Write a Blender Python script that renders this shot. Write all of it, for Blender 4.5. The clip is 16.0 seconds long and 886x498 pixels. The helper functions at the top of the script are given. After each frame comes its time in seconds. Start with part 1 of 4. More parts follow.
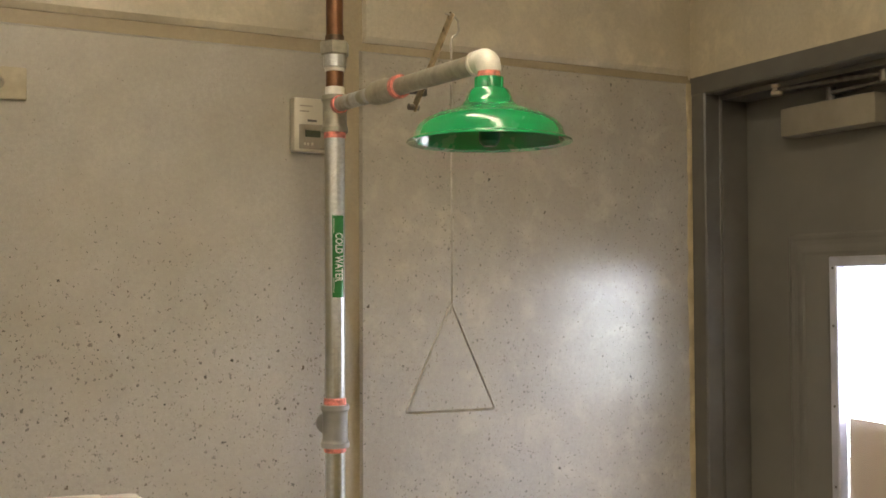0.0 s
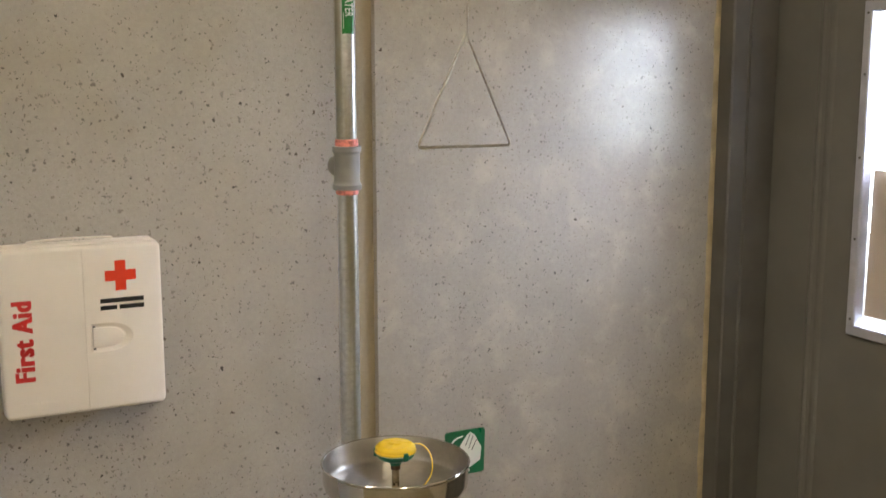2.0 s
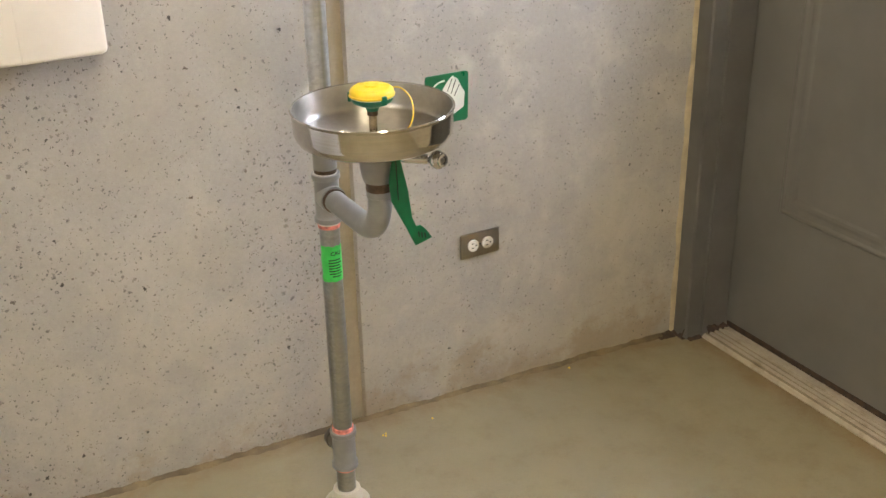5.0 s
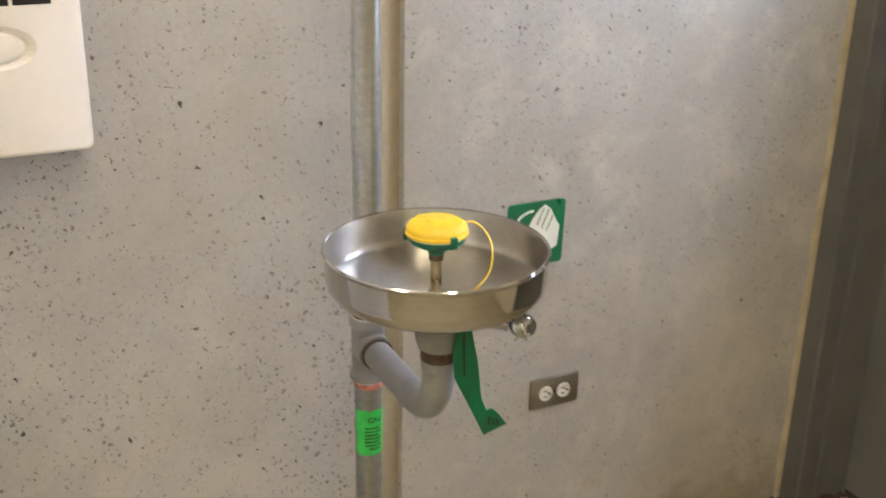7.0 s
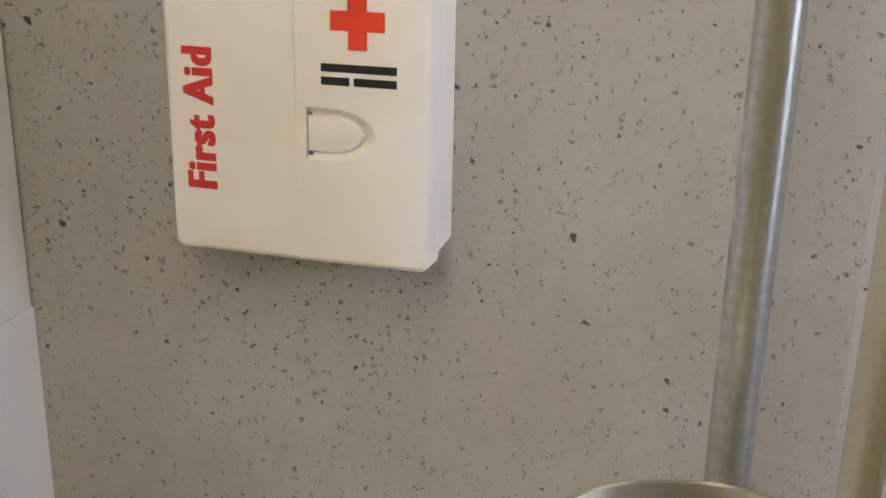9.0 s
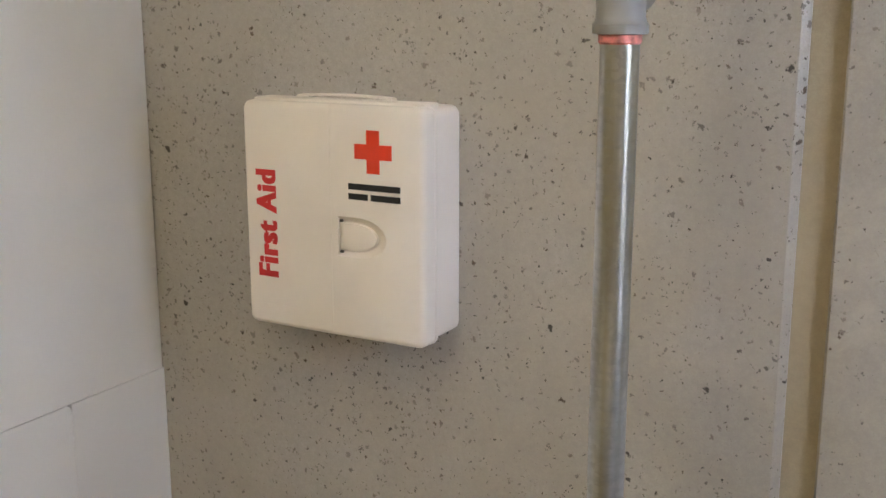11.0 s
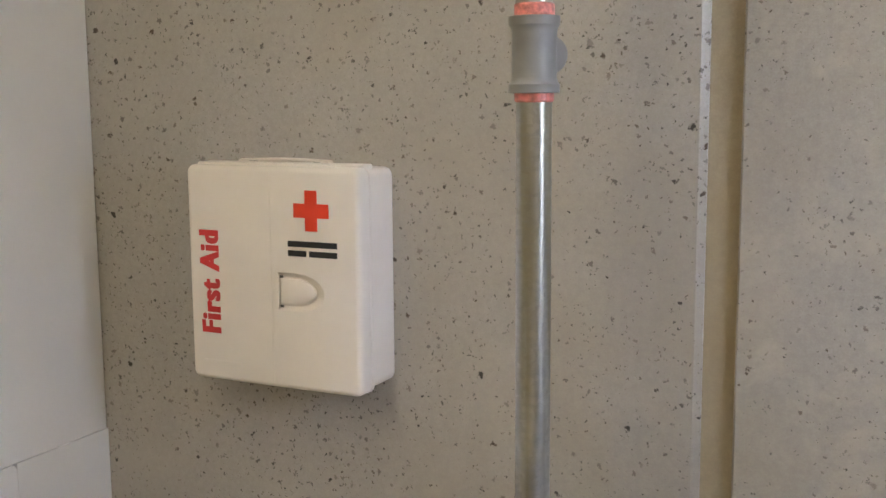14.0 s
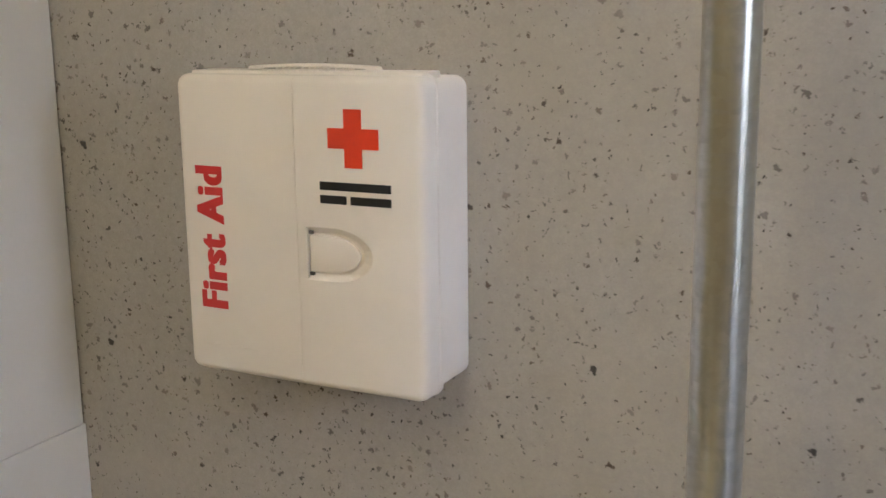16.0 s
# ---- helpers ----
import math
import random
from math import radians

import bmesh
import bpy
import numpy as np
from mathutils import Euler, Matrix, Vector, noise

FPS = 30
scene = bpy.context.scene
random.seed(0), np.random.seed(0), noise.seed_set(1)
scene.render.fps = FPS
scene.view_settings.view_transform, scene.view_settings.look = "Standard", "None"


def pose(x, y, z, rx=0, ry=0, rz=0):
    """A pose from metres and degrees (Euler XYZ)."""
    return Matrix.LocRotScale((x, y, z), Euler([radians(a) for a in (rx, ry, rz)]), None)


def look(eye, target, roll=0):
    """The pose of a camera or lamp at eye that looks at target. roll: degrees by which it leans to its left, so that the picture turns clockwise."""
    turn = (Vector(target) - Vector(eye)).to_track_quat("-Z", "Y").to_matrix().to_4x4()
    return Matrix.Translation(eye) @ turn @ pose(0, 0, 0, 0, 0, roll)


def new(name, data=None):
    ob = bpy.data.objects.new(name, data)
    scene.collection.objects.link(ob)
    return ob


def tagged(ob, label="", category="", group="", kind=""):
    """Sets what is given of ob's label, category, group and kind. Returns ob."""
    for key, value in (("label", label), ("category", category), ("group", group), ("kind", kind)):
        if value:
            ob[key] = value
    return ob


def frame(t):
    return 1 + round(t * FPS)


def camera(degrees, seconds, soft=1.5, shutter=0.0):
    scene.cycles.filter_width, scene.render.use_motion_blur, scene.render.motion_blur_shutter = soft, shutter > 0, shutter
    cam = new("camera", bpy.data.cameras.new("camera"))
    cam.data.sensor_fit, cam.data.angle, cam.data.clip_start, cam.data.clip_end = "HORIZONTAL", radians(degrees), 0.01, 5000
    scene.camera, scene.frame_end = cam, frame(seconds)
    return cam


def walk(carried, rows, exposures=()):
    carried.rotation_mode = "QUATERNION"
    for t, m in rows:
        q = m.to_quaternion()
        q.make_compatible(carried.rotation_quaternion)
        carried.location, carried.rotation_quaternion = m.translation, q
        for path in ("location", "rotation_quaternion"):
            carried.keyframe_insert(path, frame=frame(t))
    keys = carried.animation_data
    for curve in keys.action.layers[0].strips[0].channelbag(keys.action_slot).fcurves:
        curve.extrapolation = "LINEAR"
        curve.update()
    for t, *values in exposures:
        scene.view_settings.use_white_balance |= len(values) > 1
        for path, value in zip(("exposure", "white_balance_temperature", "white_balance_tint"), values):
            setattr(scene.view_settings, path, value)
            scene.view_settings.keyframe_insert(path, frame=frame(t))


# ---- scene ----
cam = camera(43.8, 16.0, shutter=0.25)
METRES, EYE, TILT, LEAN, TURN = 2.8, 1.81, 0.0, 0.0, -27.3
ROWS = [
    (0.0, 0.0, 0.0, 0.0, 0.01, 1.8, 0.25),
    (0.5, 0.0009, 0.0056, -0.0063, 0.32, -0.79, 0.22),
    (1.0, 0.0022, 0.0109, -0.0146, 0.54, -3.9, 0.22),
    (1.5, 0.0007, 0.0164, -0.0228, 0.83, -6.75, 0.12),
    (2.0, 0.0018, 0.0233, -0.0306, 0.91, -9.5, 0.06),
    (2.5, 0.0009, 0.0309, -0.0401, 0.91, -12.19, 0.11),
    (3.0, -0.0007, 0.0394, -0.0502, 0.86, -14.66, 0.18),
    (3.5, 0.0005, 0.0502, -0.0637, 0.71, -18.61, 0.38),
    (4.0, -0.0006, 0.0611, -0.0777, 0.24, -22.56, 0.57),
    (6.5, -0.0319, 0.2169, -0.1074, -2.55, -25.22, -0.23),
    (7.0, -0.0291, 0.2786, -0.1122, 1.6, -21.98, -1.06),
    (7.5, 0.0034, 0.3262, -0.1142, 12.28, -20.41, -1.22),
    (8.0, 0.0357, 0.3785, -0.1183, 23.71, -20.16, -0.77),
    (8.5, 0.0451, 0.4533, -0.127, 33.91, -20.4, -0.67),
    (9.0, 0.0624, 0.5027, -0.1241, 42.24, -18.96, -1.1),
    (9.5, 0.1097, 0.5341, -0.115, 50.65, -16.72, -1.67),
    (12.0, 0.2603, 0.495, -0.1135, 54.87, -9.26, 0.03),
    (12.5, 0.2655, 0.498, -0.1159, 54.02, -8.81, 0.19),
    (13.0, 0.2703, 0.4964, -0.1162, 53.46, -8.21, 0.35),
    (13.5, 0.2708, 0.4945, -0.1176, 52.84, -7.98, 0.39),
    (14.0, 0.2582, 0.4992, -0.1177, 52.82, -8.03, 0.41),
    (14.5, 0.2184, 0.5199, -0.1227, 53.44, -9.41, 0.47),
    (15.0, 0.1804, 0.5501, -0.1272, 53.51, -10.58, 0.49),
    (15.5, 0.1485, 0.5671, -0.1321, 53.82, -11.13, 0.64),
    (16.0, 0.1023, 0.5797, -0.1356, 53.69, -11.8, 0.69),
]
EXTRA = [
    (4.2, look((0.071, 0.166, 1.589), (0.905, 1.790, 0.773), -1.0)),
    (6.3, look((0.160, 0.515, 1.512), (1.069, 2.078, 0.657), -0.1)),
    (9.7, look((1.023, 1.195, 1.511), (0.169, 2.910, 0.938), 1.4)),
    (11.8, look((1.270, 0.897, 1.501), (0.341, 2.635, 1.161), 0.1)),
]
PATH = [(t, pose(0, 0, EYE, TILT, LEAN, TURN) @ pose(METRES * x, METRES * y, METRES * z, 90 + pitch, roll, yaw)) for t, x, y, z, yaw, pitch, roll in ROWS]
walk(cam, sorted(PATH + EXTRA, key=lambda row: row[0]), exposures=[(0.0, -0.12, 6800, 10), (1.0, -0.10, 6600, 10), (2.0, -0.05, 6400, 10), (3.5, 0.42, 6150, 10), (4.5, 0.69, 6150, 10), (6.5, 0.74, 6150, 10), (7.2, 0.46, 6050, 10), (9.0, 0.04, 6100, 10), (12.0, -0.20, 6300, 10), (16.0, -0.23, 6250, 10)])

# ---- light ----
world = bpy.data.worlds.new("sky")
scene.world = world
world.use_nodes = True
wn, wl = world.node_tree.nodes, world.node_tree.links
sky = wn.new("ShaderNodeTexSky")
sky.sky_type = "NISHITA"
sky.sun_disc = False
sky.sun_elevation, sky.sun_rotation = radians(40), radians(200)
wn["Background"].inputs["Strength"].default_value = 0.12
wl.new(sky.outputs[0], wn["Background"].inputs["Color"])

sun = new("sun", bpy.data.lights.new("sun", "SUN"))
sun.data.energy, sun.data.angle, sun.data.color = 4.0, radians(0.5), (1.0, 0.95, 0.88)
sun.matrix_world = look((0, 0, 0), (0.25, 0.7, -0.65))

# daylight standing in the door's glass
day = new("daylight", bpy.data.lights.new("daylight", "AREA"))
day.data.shape, day.data.size, day.data.size_y = "RECTANGLE", 5.0, 4.0
day.data.energy, day.data.color = 2200.0, (0.74, 0.80, 1.0)
day.matrix_world = look((3.6, 2.1, 3.75), (0.0, 2.1, 3.75))

# ---- materials ----
def nodes(name):
    m = bpy.data.materials.new(name)
    m.use_nodes = True
    return m, m.node_tree.nodes, m.node_tree.links, m.node_tree.nodes["Principled BSDF"]


def plug(links, socket, value):
    if isinstance(value, (int, float)):
        socket.default_value = value
    elif isinstance(value, tuple):
        socket.default_value = (*value, 1.0) if len(value) == 3 and len(socket.default_value) == 4 else value
    else:
        links.new(value, socket)


def tex(n, l, kind, scale, detail=3.0, rough=0.55, vec=None, distort=0.0):
    t = n.new("ShaderNodeTex" + kind)
    t.inputs["Scale"].default_value = scale
    if kind == "Noise":
        t.inputs["Detail"].default_value, t.inputs["Roughness"].default_value, t.inputs["Distortion"].default_value = detail, rough, distort
    if vec is None:
        vec = n.new("ShaderNodeTexCoord").outputs["Object"]
    l.new(vec, t.inputs["Vector"])
    return t


def ramp(n, l, value, lo, hi, out0=0.0, out1=1.0):
    r = n.new("ShaderNodeMapRange")
    r.interpolation_type = "SMOOTHSTEP"
    for key, v in (("Value", value), ("From Min", lo), ("From Max", hi), ("To Min", out0), ("To Max", out1)):
        plug(l, r.inputs[key], v)
    return r.outputs[0]


def calc(n, l, op, a, b=0.0):
    c = n.new("ShaderNodeMath")
    c.operation = op
    plug(l, c.inputs[0], a)
    plug(l, c.inputs[1], b)
    return c.outputs[0]


def blend(n, l, fac, a, b, mode="MIX"):
    x = n.new("ShaderNodeMix")
    x.data_type, x.blend_type = "RGBA", mode
    plug(l, x.inputs[0], fac)
    plug(l, x.inputs[6], a)
    plug(l, x.inputs[7], b)
    return x.outputs[2]


def stretched(n, l, sx, sy, sz):
    m = n.new("ShaderNodeMapping")
    m.inputs["Scale"].default_value = (sx, sy, sz)
    l.new(n.new("ShaderNodeTexCoord").outputs["Object"], m.inputs["Vector"])
    return m.outputs[0]


def relief(n, l, b, height, strength, distance=0.002):
    k = n.new("ShaderNodeBump")
    k.inputs["Strength"].default_value, k.inputs["Distance"].default_value = strength, distance
    l.new(height, k.inputs["Height"])
    l.new(k.outputs[0], b.inputs["Normal"])


def plain(name, color, rough=0.5, metal=0.0, vary=0.12, scale=14.0, bump=0.05, fine=220.0, coat=0.0):
    """Paint, plastic or metal with faint cloudiness, uneven gloss and fine grain."""
    m, n, l, b = nodes(name)
    a = tex(n, l, "Noise", scale, 4)
    g = tex(n, l, "Noise", fine, 2)
    dark = tuple(c * (1 - vary) for c in color)
    light = tuple(min(1, c * (1 + vary)) for c in color)
    col = blend(n, l, ramp(n, l, a.outputs[0], 0.3, 0.7), dark, light)
    col = blend(n, l, ramp(n, l, g.outputs[0], 0.35, 0.75, 0.0, 0.25), col, dark)
    plug(l, b.inputs["Base Color"], col)
    plug(l, b.inputs["Roughness"], ramp(n, l, a.outputs[0], 0.25, 0.75, rough * 0.85, min(1.0, rough * 1.15)))
    plug(l, b.inputs["Metallic"], metal)
    plug(l, b.inputs["Coat Weight"], coat)
    if bump:
        relief(n, l, b, g.outputs[0], bump, 0.001)
    return m


def concrete(name, base, pits=1.0, gloss=0.42, warm=(1.0, 0.95, 0.84), seal=0.15, sparse=0.78, mottle=0.2, dense_below=9.0, tide=0.0):
    """Cast, sealed wall concrete: clouding, pour stains, hairline crazing, and air voids of two sizes."""
    m, n, l, b = nodes(name)
    big = tex(n, l, "Noise", 1.3, 5, 0.6, distort=0.4)
    mid = tex(n, l, "Noise", 7.0, 5, 0.65)
    fine = tex(n, l, "Noise", 90.0, 3, 0.6)
    streak = tex(n, l, "Noise", 1.0, 4, 0.6, stretched(n, l, 5.0, 5.0, 0.6))
    col = blend(n, l, ramp(n, l, big.outputs[0], 0.3, 0.7), tuple(c * 0.88 * w for c, w in zip(base, warm)), tuple(c * 1.08 for c in base))
    col = blend(n, l, ramp(n, l, mid.outputs[0], 0.25, 0.85, 0.0, 0.7), col, tuple(c * 1.22 for c in base))
    col = blend(n, l, ramp(n, l, streak.outputs[0], 0.40, 0.85, 0.0, 0.40), col, tuple(c * 0.78 for c in base))
    col = blend(n, l, ramp(n, l, fine.outputs[0], 0.35, 0.7, 0.0, 0.30), col, tuple(c * 0.7 for c in base))
    grain = tex(n, l, "Noise", 380.0, 2, 0.6)
    col = blend(n, l, ramp(n, l, grain.outputs[0], 0.3, 0.7, 0.0, 0.32), col, tuple(c * 0.72 for c in base))
    tone = tex(n, l, "Noise", 3.2, 5, 0.6)
    col = blend(n, l, ramp(n, l, tone.outputs[0], 0.3, 0.75, 0.0, 0.35), col, (base[0] * 1.06, base[1] * 0.99, base[2] * 0.90))
    bloom = tex(n, l, "Noise", 8.0, 8, 0.70, distort=0.3)
    col = blend(n, l, ramp(n, l, bloom.outputs[0], 0.46, 0.70, 0.0, mottle), col, (base[0] * 1.27, base[1] * 1.23, base[2] * 1.14))
    warp = n.new("ShaderNodeMix")
    warp.data_type = "VECTOR"
    warp.inputs[0].default_value = 0.020
    l.new(n.new("ShaderNodeTexCoord").outputs["Object"], warp.inputs[4])
    jig = tex(n, l, "Noise", 95.0, 4, 0.65)
    l.new(jig.outputs["Color"], warp.inputs[5])
    holes = None
    cluster = ramp(n, l, tex(n, l, "Noise", 2.6, 3).outputs[0], 0.38, 0.60, sparse, 1.0)
    place = n.new("ShaderNodeSeparateXYZ")
    l.new(n.new("ShaderNodeTexCoord").outputs["Object"], place.inputs[0])
    lift = calc(n, l, "ADD", place.outputs[2], calc(n, l, "MULTIPLY", big.outputs[0], 0.5))
    cluster = calc(n, l, "MULTIPLY", cluster, ramp(n, l, lift, dense_below - 0.2, dense_below + 0.3, 1.0, 0.45))
    for scale, rare, most in ((50.0, 0.70, 0.30), (92.0, 0.60, 0.40), (180.0, 0.66, 0.47)):
        v = tex(n, l, "Voronoi", scale, vec=warp.outputs[1])
        s = n.new("ShaderNodeSeparateColor")
        l.new(v.outputs["Color"], s.inputs[0])
        size = calc(n, l, "MULTIPLY", ramp(n, l, s.outputs[0], rare, 1.0, 0.0, most * pits), cluster)
        h = calc(n, l, "MULTIPLY", ramp(n, l, calc(n, l, "SUBTRACT", size, v.outputs["Distance"]), 0.0, 0.10), ramp(n, l, s.outputs[1], 0.0, 1.0, 0.45, 1.0))
        holes = h if holes is None else calc(n, l, "MAXIMUM", holes, h)
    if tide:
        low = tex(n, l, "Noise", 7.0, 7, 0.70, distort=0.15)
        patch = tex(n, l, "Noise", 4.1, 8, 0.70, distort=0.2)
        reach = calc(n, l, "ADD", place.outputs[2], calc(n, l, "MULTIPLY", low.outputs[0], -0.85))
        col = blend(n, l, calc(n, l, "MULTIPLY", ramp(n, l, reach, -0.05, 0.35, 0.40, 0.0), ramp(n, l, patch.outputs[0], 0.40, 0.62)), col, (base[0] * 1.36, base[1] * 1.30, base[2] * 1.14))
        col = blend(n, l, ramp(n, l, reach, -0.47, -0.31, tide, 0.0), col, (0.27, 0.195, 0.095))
    rust = tex(n, l, "Noise", 23.0, 2)
    col = blend(n, l, calc(n, l, "MULTIPLY", holes, 0.94), col, blend(n, l, ramp(n, l, rust.outputs[0], 0.45, 0.62), (0.040, 0.036, 0.030), (0.095, 0.065, 0.04)))
    plug(l, b.inputs["Base Color"], col)
    plug(l, b.inputs["Roughness"], calc(n, l, "ADD", ramp(n, l, mid.outputs[0], 0.3, 0.7, gloss - 0.01, gloss + 0.02), calc(n, l, "MULTIPLY", holes, 0.4)))
    height = calc(n, l, "SUBTRACT", calc(n, l, "ADD", calc(n, l, "MULTIPLY", fine.outputs[0], 0.12), calc(n, l, "MULTIPLY", mid.outputs[0], 0.25)), holes)
    plug(l, b.inputs["Coat Weight"], calc(n, l, "MULTIPLY", calc(n, l, "SUBTRACT", 1.0, holes), seal))
    b.inputs["Coat Roughness"].default_value = 0.24
    relief(n, l, b, height, 0.45, 0.003)
    return m


def galvanized(name, tint=(0.56, 0.57, 0.58), stain_reflection=0.7, rough=0.30):
    """Zinc-coated pipe: faint spangle, dull run marks down its length, yellowed varnish and painted warm reflection."""
    m, n, l, b = nodes(name)
    sp = tex(n, l, "Voronoi", 160.0)
    s = n.new("ShaderNodeSeparateColor")
    l.new(sp.outputs["Color"], s.inputs[0])
    run = tex(n, l, "Noise", 1.0, 3, 0.5, stretched(n, l, 26.0, 26.0, 0.9))
    band = tex(n, l, "Noise", 1.0, 3, 0.6, stretched(n, l, 30.0, 30.0, 130.0))
    blot = tex(n, l, "Noise", 70.0, 4, 0.7)
    col = blend(n, l, s.outputs[0], tuple(c * 0.90 for c in tint), tuple(min(1, c * 1.08) for c in tint))
    # olive runs: varnish stain plus the warm room's reflection painted into the colour
    col = blend(n, l, ramp(n, l, run.outputs[0], 0.42, 0.60, 0.0, stain_reflection), col, (0.27, 0.24, 0.135))
    col = blend(n, l, ramp(n, l, band.outputs[0], 0.45, 0.8, 0.0, 0.45), col, tuple(c * 0.6 for c in tint))
    col = blend(n, l, ramp(n, l, blot.outputs[0], 0.55, 0.85, 0.0, 0.18), col, (0.22, 0.21, 0.17))
    plug(l, b.inputs["Base Color"], col)
    plug(l, b.inputs["Metallic"], 0.85)
    plug(l, b.inputs["Roughness"], ramp(n, l, blot.outputs[0], 0.3, 0.7, rough, rough + 0.03))
    mark = tex(n, l, "Noise", 1.0, 4, 0.7, stretched(n, l, 60.0, 60.0, 320.0))
    spin = n.new("ShaderNodeTangent")
    spin.direction_type, spin.axis = "RADIAL", "Z"
    l.new(spin.outputs[0], b.inputs["Tangent"])
    b.inputs["Anisotropic"].default_value, b.inputs["Anisotropic Rotation"].default_value = 0.65, 0.25
    relief(n, l, b, calc(n, l, "ADD", calc(n, l, "ADD", band.outputs[0], blot.outputs[0]), mark.outputs[0]), 0.055, 0.001)
    return m


def brushed(name, tint, rough, along=(6.0, 6.0, 400.0), turned=0.0):
    m, n, l, b = nodes(name)
    g = tex(n, l, "Noise", 1.0, 3, 0.6, stretched(n, l, *along))
    a = tex(n, l, "Noise", 20.0, 3)
    plug(l, b.inputs["Base Color"], blend(n, l, ramp(n, l, g.outputs[0], 0.3, 0.7), tuple(c * 0.9 for c in tint), tint))
    plug(l, b.inputs["Metallic"], 1.0)
    plug(l, b.inputs["Roughness"], ramp(n, l, a.outputs[0], 0.3, 0.7, rough * 0.95, rough * 1.1))
    relief(n, l, b, g.outputs[0], 0.012, 0.0005)
    if turned:
        spin = n.new("ShaderNodeTangent")
        spin.direction_type, spin.axis = "RADIAL", "Z"
        l.new(spin.outputs[0], b.inputs["Tangent"])
        b.inputs["Anisotropic"].default_value, b.inputs["Anisotropic Rotation"].default_value = turned, 0.25
    return m


def worn_strip(name, tint, dirt):
    """Walked-on aluminium: streaks and dirt drawn out along its length."""
    m, n, l, b = nodes(name)
    g = tex(n, l, "Noise", 1.0, 5, 0.65, stretched(n, l, 90.0, 4.0, 90.0))
    a = tex(n, l, "Noise", 14.0, 5, 0.7)
    col = blend(n, l, ramp(n, l, g.outputs[0], 0.35, 0.65), tuple(c * 0.8 for c in tint), tint)
    col = blend(n, l, ramp(n, l, calc(n, l, "MULTIPLY", g.outputs[0], a.outputs[0]), 0.22, 0.40, 0.0, 0.7), col, dirt)
    plug(l, b.inputs["Base Color"], col)
    plug(l, b.inputs["Metallic"], 0.35)
    plug(l, b.inputs["Roughness"], ramp(n, l, a.outputs[0], 0.3, 0.7, 0.38, 0.6))
    relief(n, l, b, g.outputs[0], 0.2, 0.001)
    return m


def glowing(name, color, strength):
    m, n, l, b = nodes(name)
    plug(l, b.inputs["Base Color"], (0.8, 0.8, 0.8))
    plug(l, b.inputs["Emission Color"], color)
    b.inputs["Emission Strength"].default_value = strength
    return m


def floor_paint(name):
    m, n, l, b = nodes(name)
    big = tex(n, l, "Noise", 1.6, 5, 0.6)
    mid = tex(n, l, "Noise", 11.0, 5, 0.7)
    fine = tex(n, l, "Noise", 160.0, 3)
    col = blend(n, l, ramp(n, l, big.outputs[0], 0.3, 0.7), (0.235, 0.195, 0.108), (0.295, 0.25, 0.15))
    col = blend(n, l, ramp(n, l, mid.outputs[0], 0.5, 0.78, 0.0, 0.5), col, (0.20, 0.155, 0.08))
    col = blend(n, l, ramp(n, l, fine.outputs[0], 0.4, 0.75, 0.0, 0.3), col, (0.22, 0.185, 0.11))
    plug(l, b.inputs["Base Color"], col)
    place = n.new("ShaderNodeSeparateXYZ")
    l.new(n.new("ShaderNodeTexCoord").outputs["Object"], place.inputs[0])
    crud = tex(n, l, "Noise", 9.0, 6, 0.7, distort=0.6)
    edge = calc(n, l, "MAXIMUM", calc(n, l, "SUBTRACT", place.outputs[1], 2.378), calc(n, l, "SUBTRACT", place.outputs[0], 2.045))
    edge = calc(n, l, "ADD", edge, calc(n, l, "MULTIPLY", crud.outputs[0], 0.16))
    col = blend(n, l, ramp(n, l, edge, 0.0, 0.09, 0.0, 0.75), col, (0.20, 0.125, 0.045))
    plug(l, b.inputs["Base Color"], col)
    plug(l, b.inputs["Roughness"], ramp(n, l, mid.outputs[0], 0.3, 0.7, 0.38, 0.6))
    relief(n, l, b, mid.outputs[0], 0.12, 0.003)
    return m


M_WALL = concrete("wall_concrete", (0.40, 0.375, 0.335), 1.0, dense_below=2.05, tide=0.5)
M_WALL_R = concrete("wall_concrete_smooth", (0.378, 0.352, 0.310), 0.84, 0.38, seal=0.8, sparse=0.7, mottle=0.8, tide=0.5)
M_WALL_TOP = concrete("upper_concrete", (0.49, 0.445, 0.355), 0.25, mottle=0.8)
M_GROOVE = concrete("joint_concrete", (0.36, 0.305, 0.21), 0.2, 0.6)
M_FLOOR = floor_paint("floor_paint")
M_DOOR = plain("door_paint", (0.148, 0.140, 0.123), 0.42, vary=0.10, scale=5, bump=0.10, fine=500)
M_FRAME = plain("frame_paint", (0.112, 0.105, 0.093), 0.38, vary=0.12, scale=9, bump=0.10, fine=400)
M_SEAL = plain("sealant", (0.42, 0.345, 0.215), 0.6, vary=0.18, scale=16, bump=0.6, fine=120)
M_GRIME = plain("grime", (0.165, 0.12, 0.06), 0.85, vary=0.4, scale=14, bump=0.9, fine=160)
M_RUST = plain("dark_rust", (0.055, 0.032, 0.020), 0.85, vary=0.5, scale=60, bump=0.9, fine=200)
M_ALU = plain("mill_aluminium", (0.52, 0.45, 0.34), 0.42, metal=0.5, vary=0.3, scale=24, bump=0.4, fine=110)
M_TREAD = worn_strip("worn_threshold", (0.56, 0.48, 0.36), (0.30, 0.23, 0.14))
M_TREAD_GROOVE = worn_strip("threshold_groove", (0.36, 0.29, 0.19), (0.16, 0.12, 0.07))
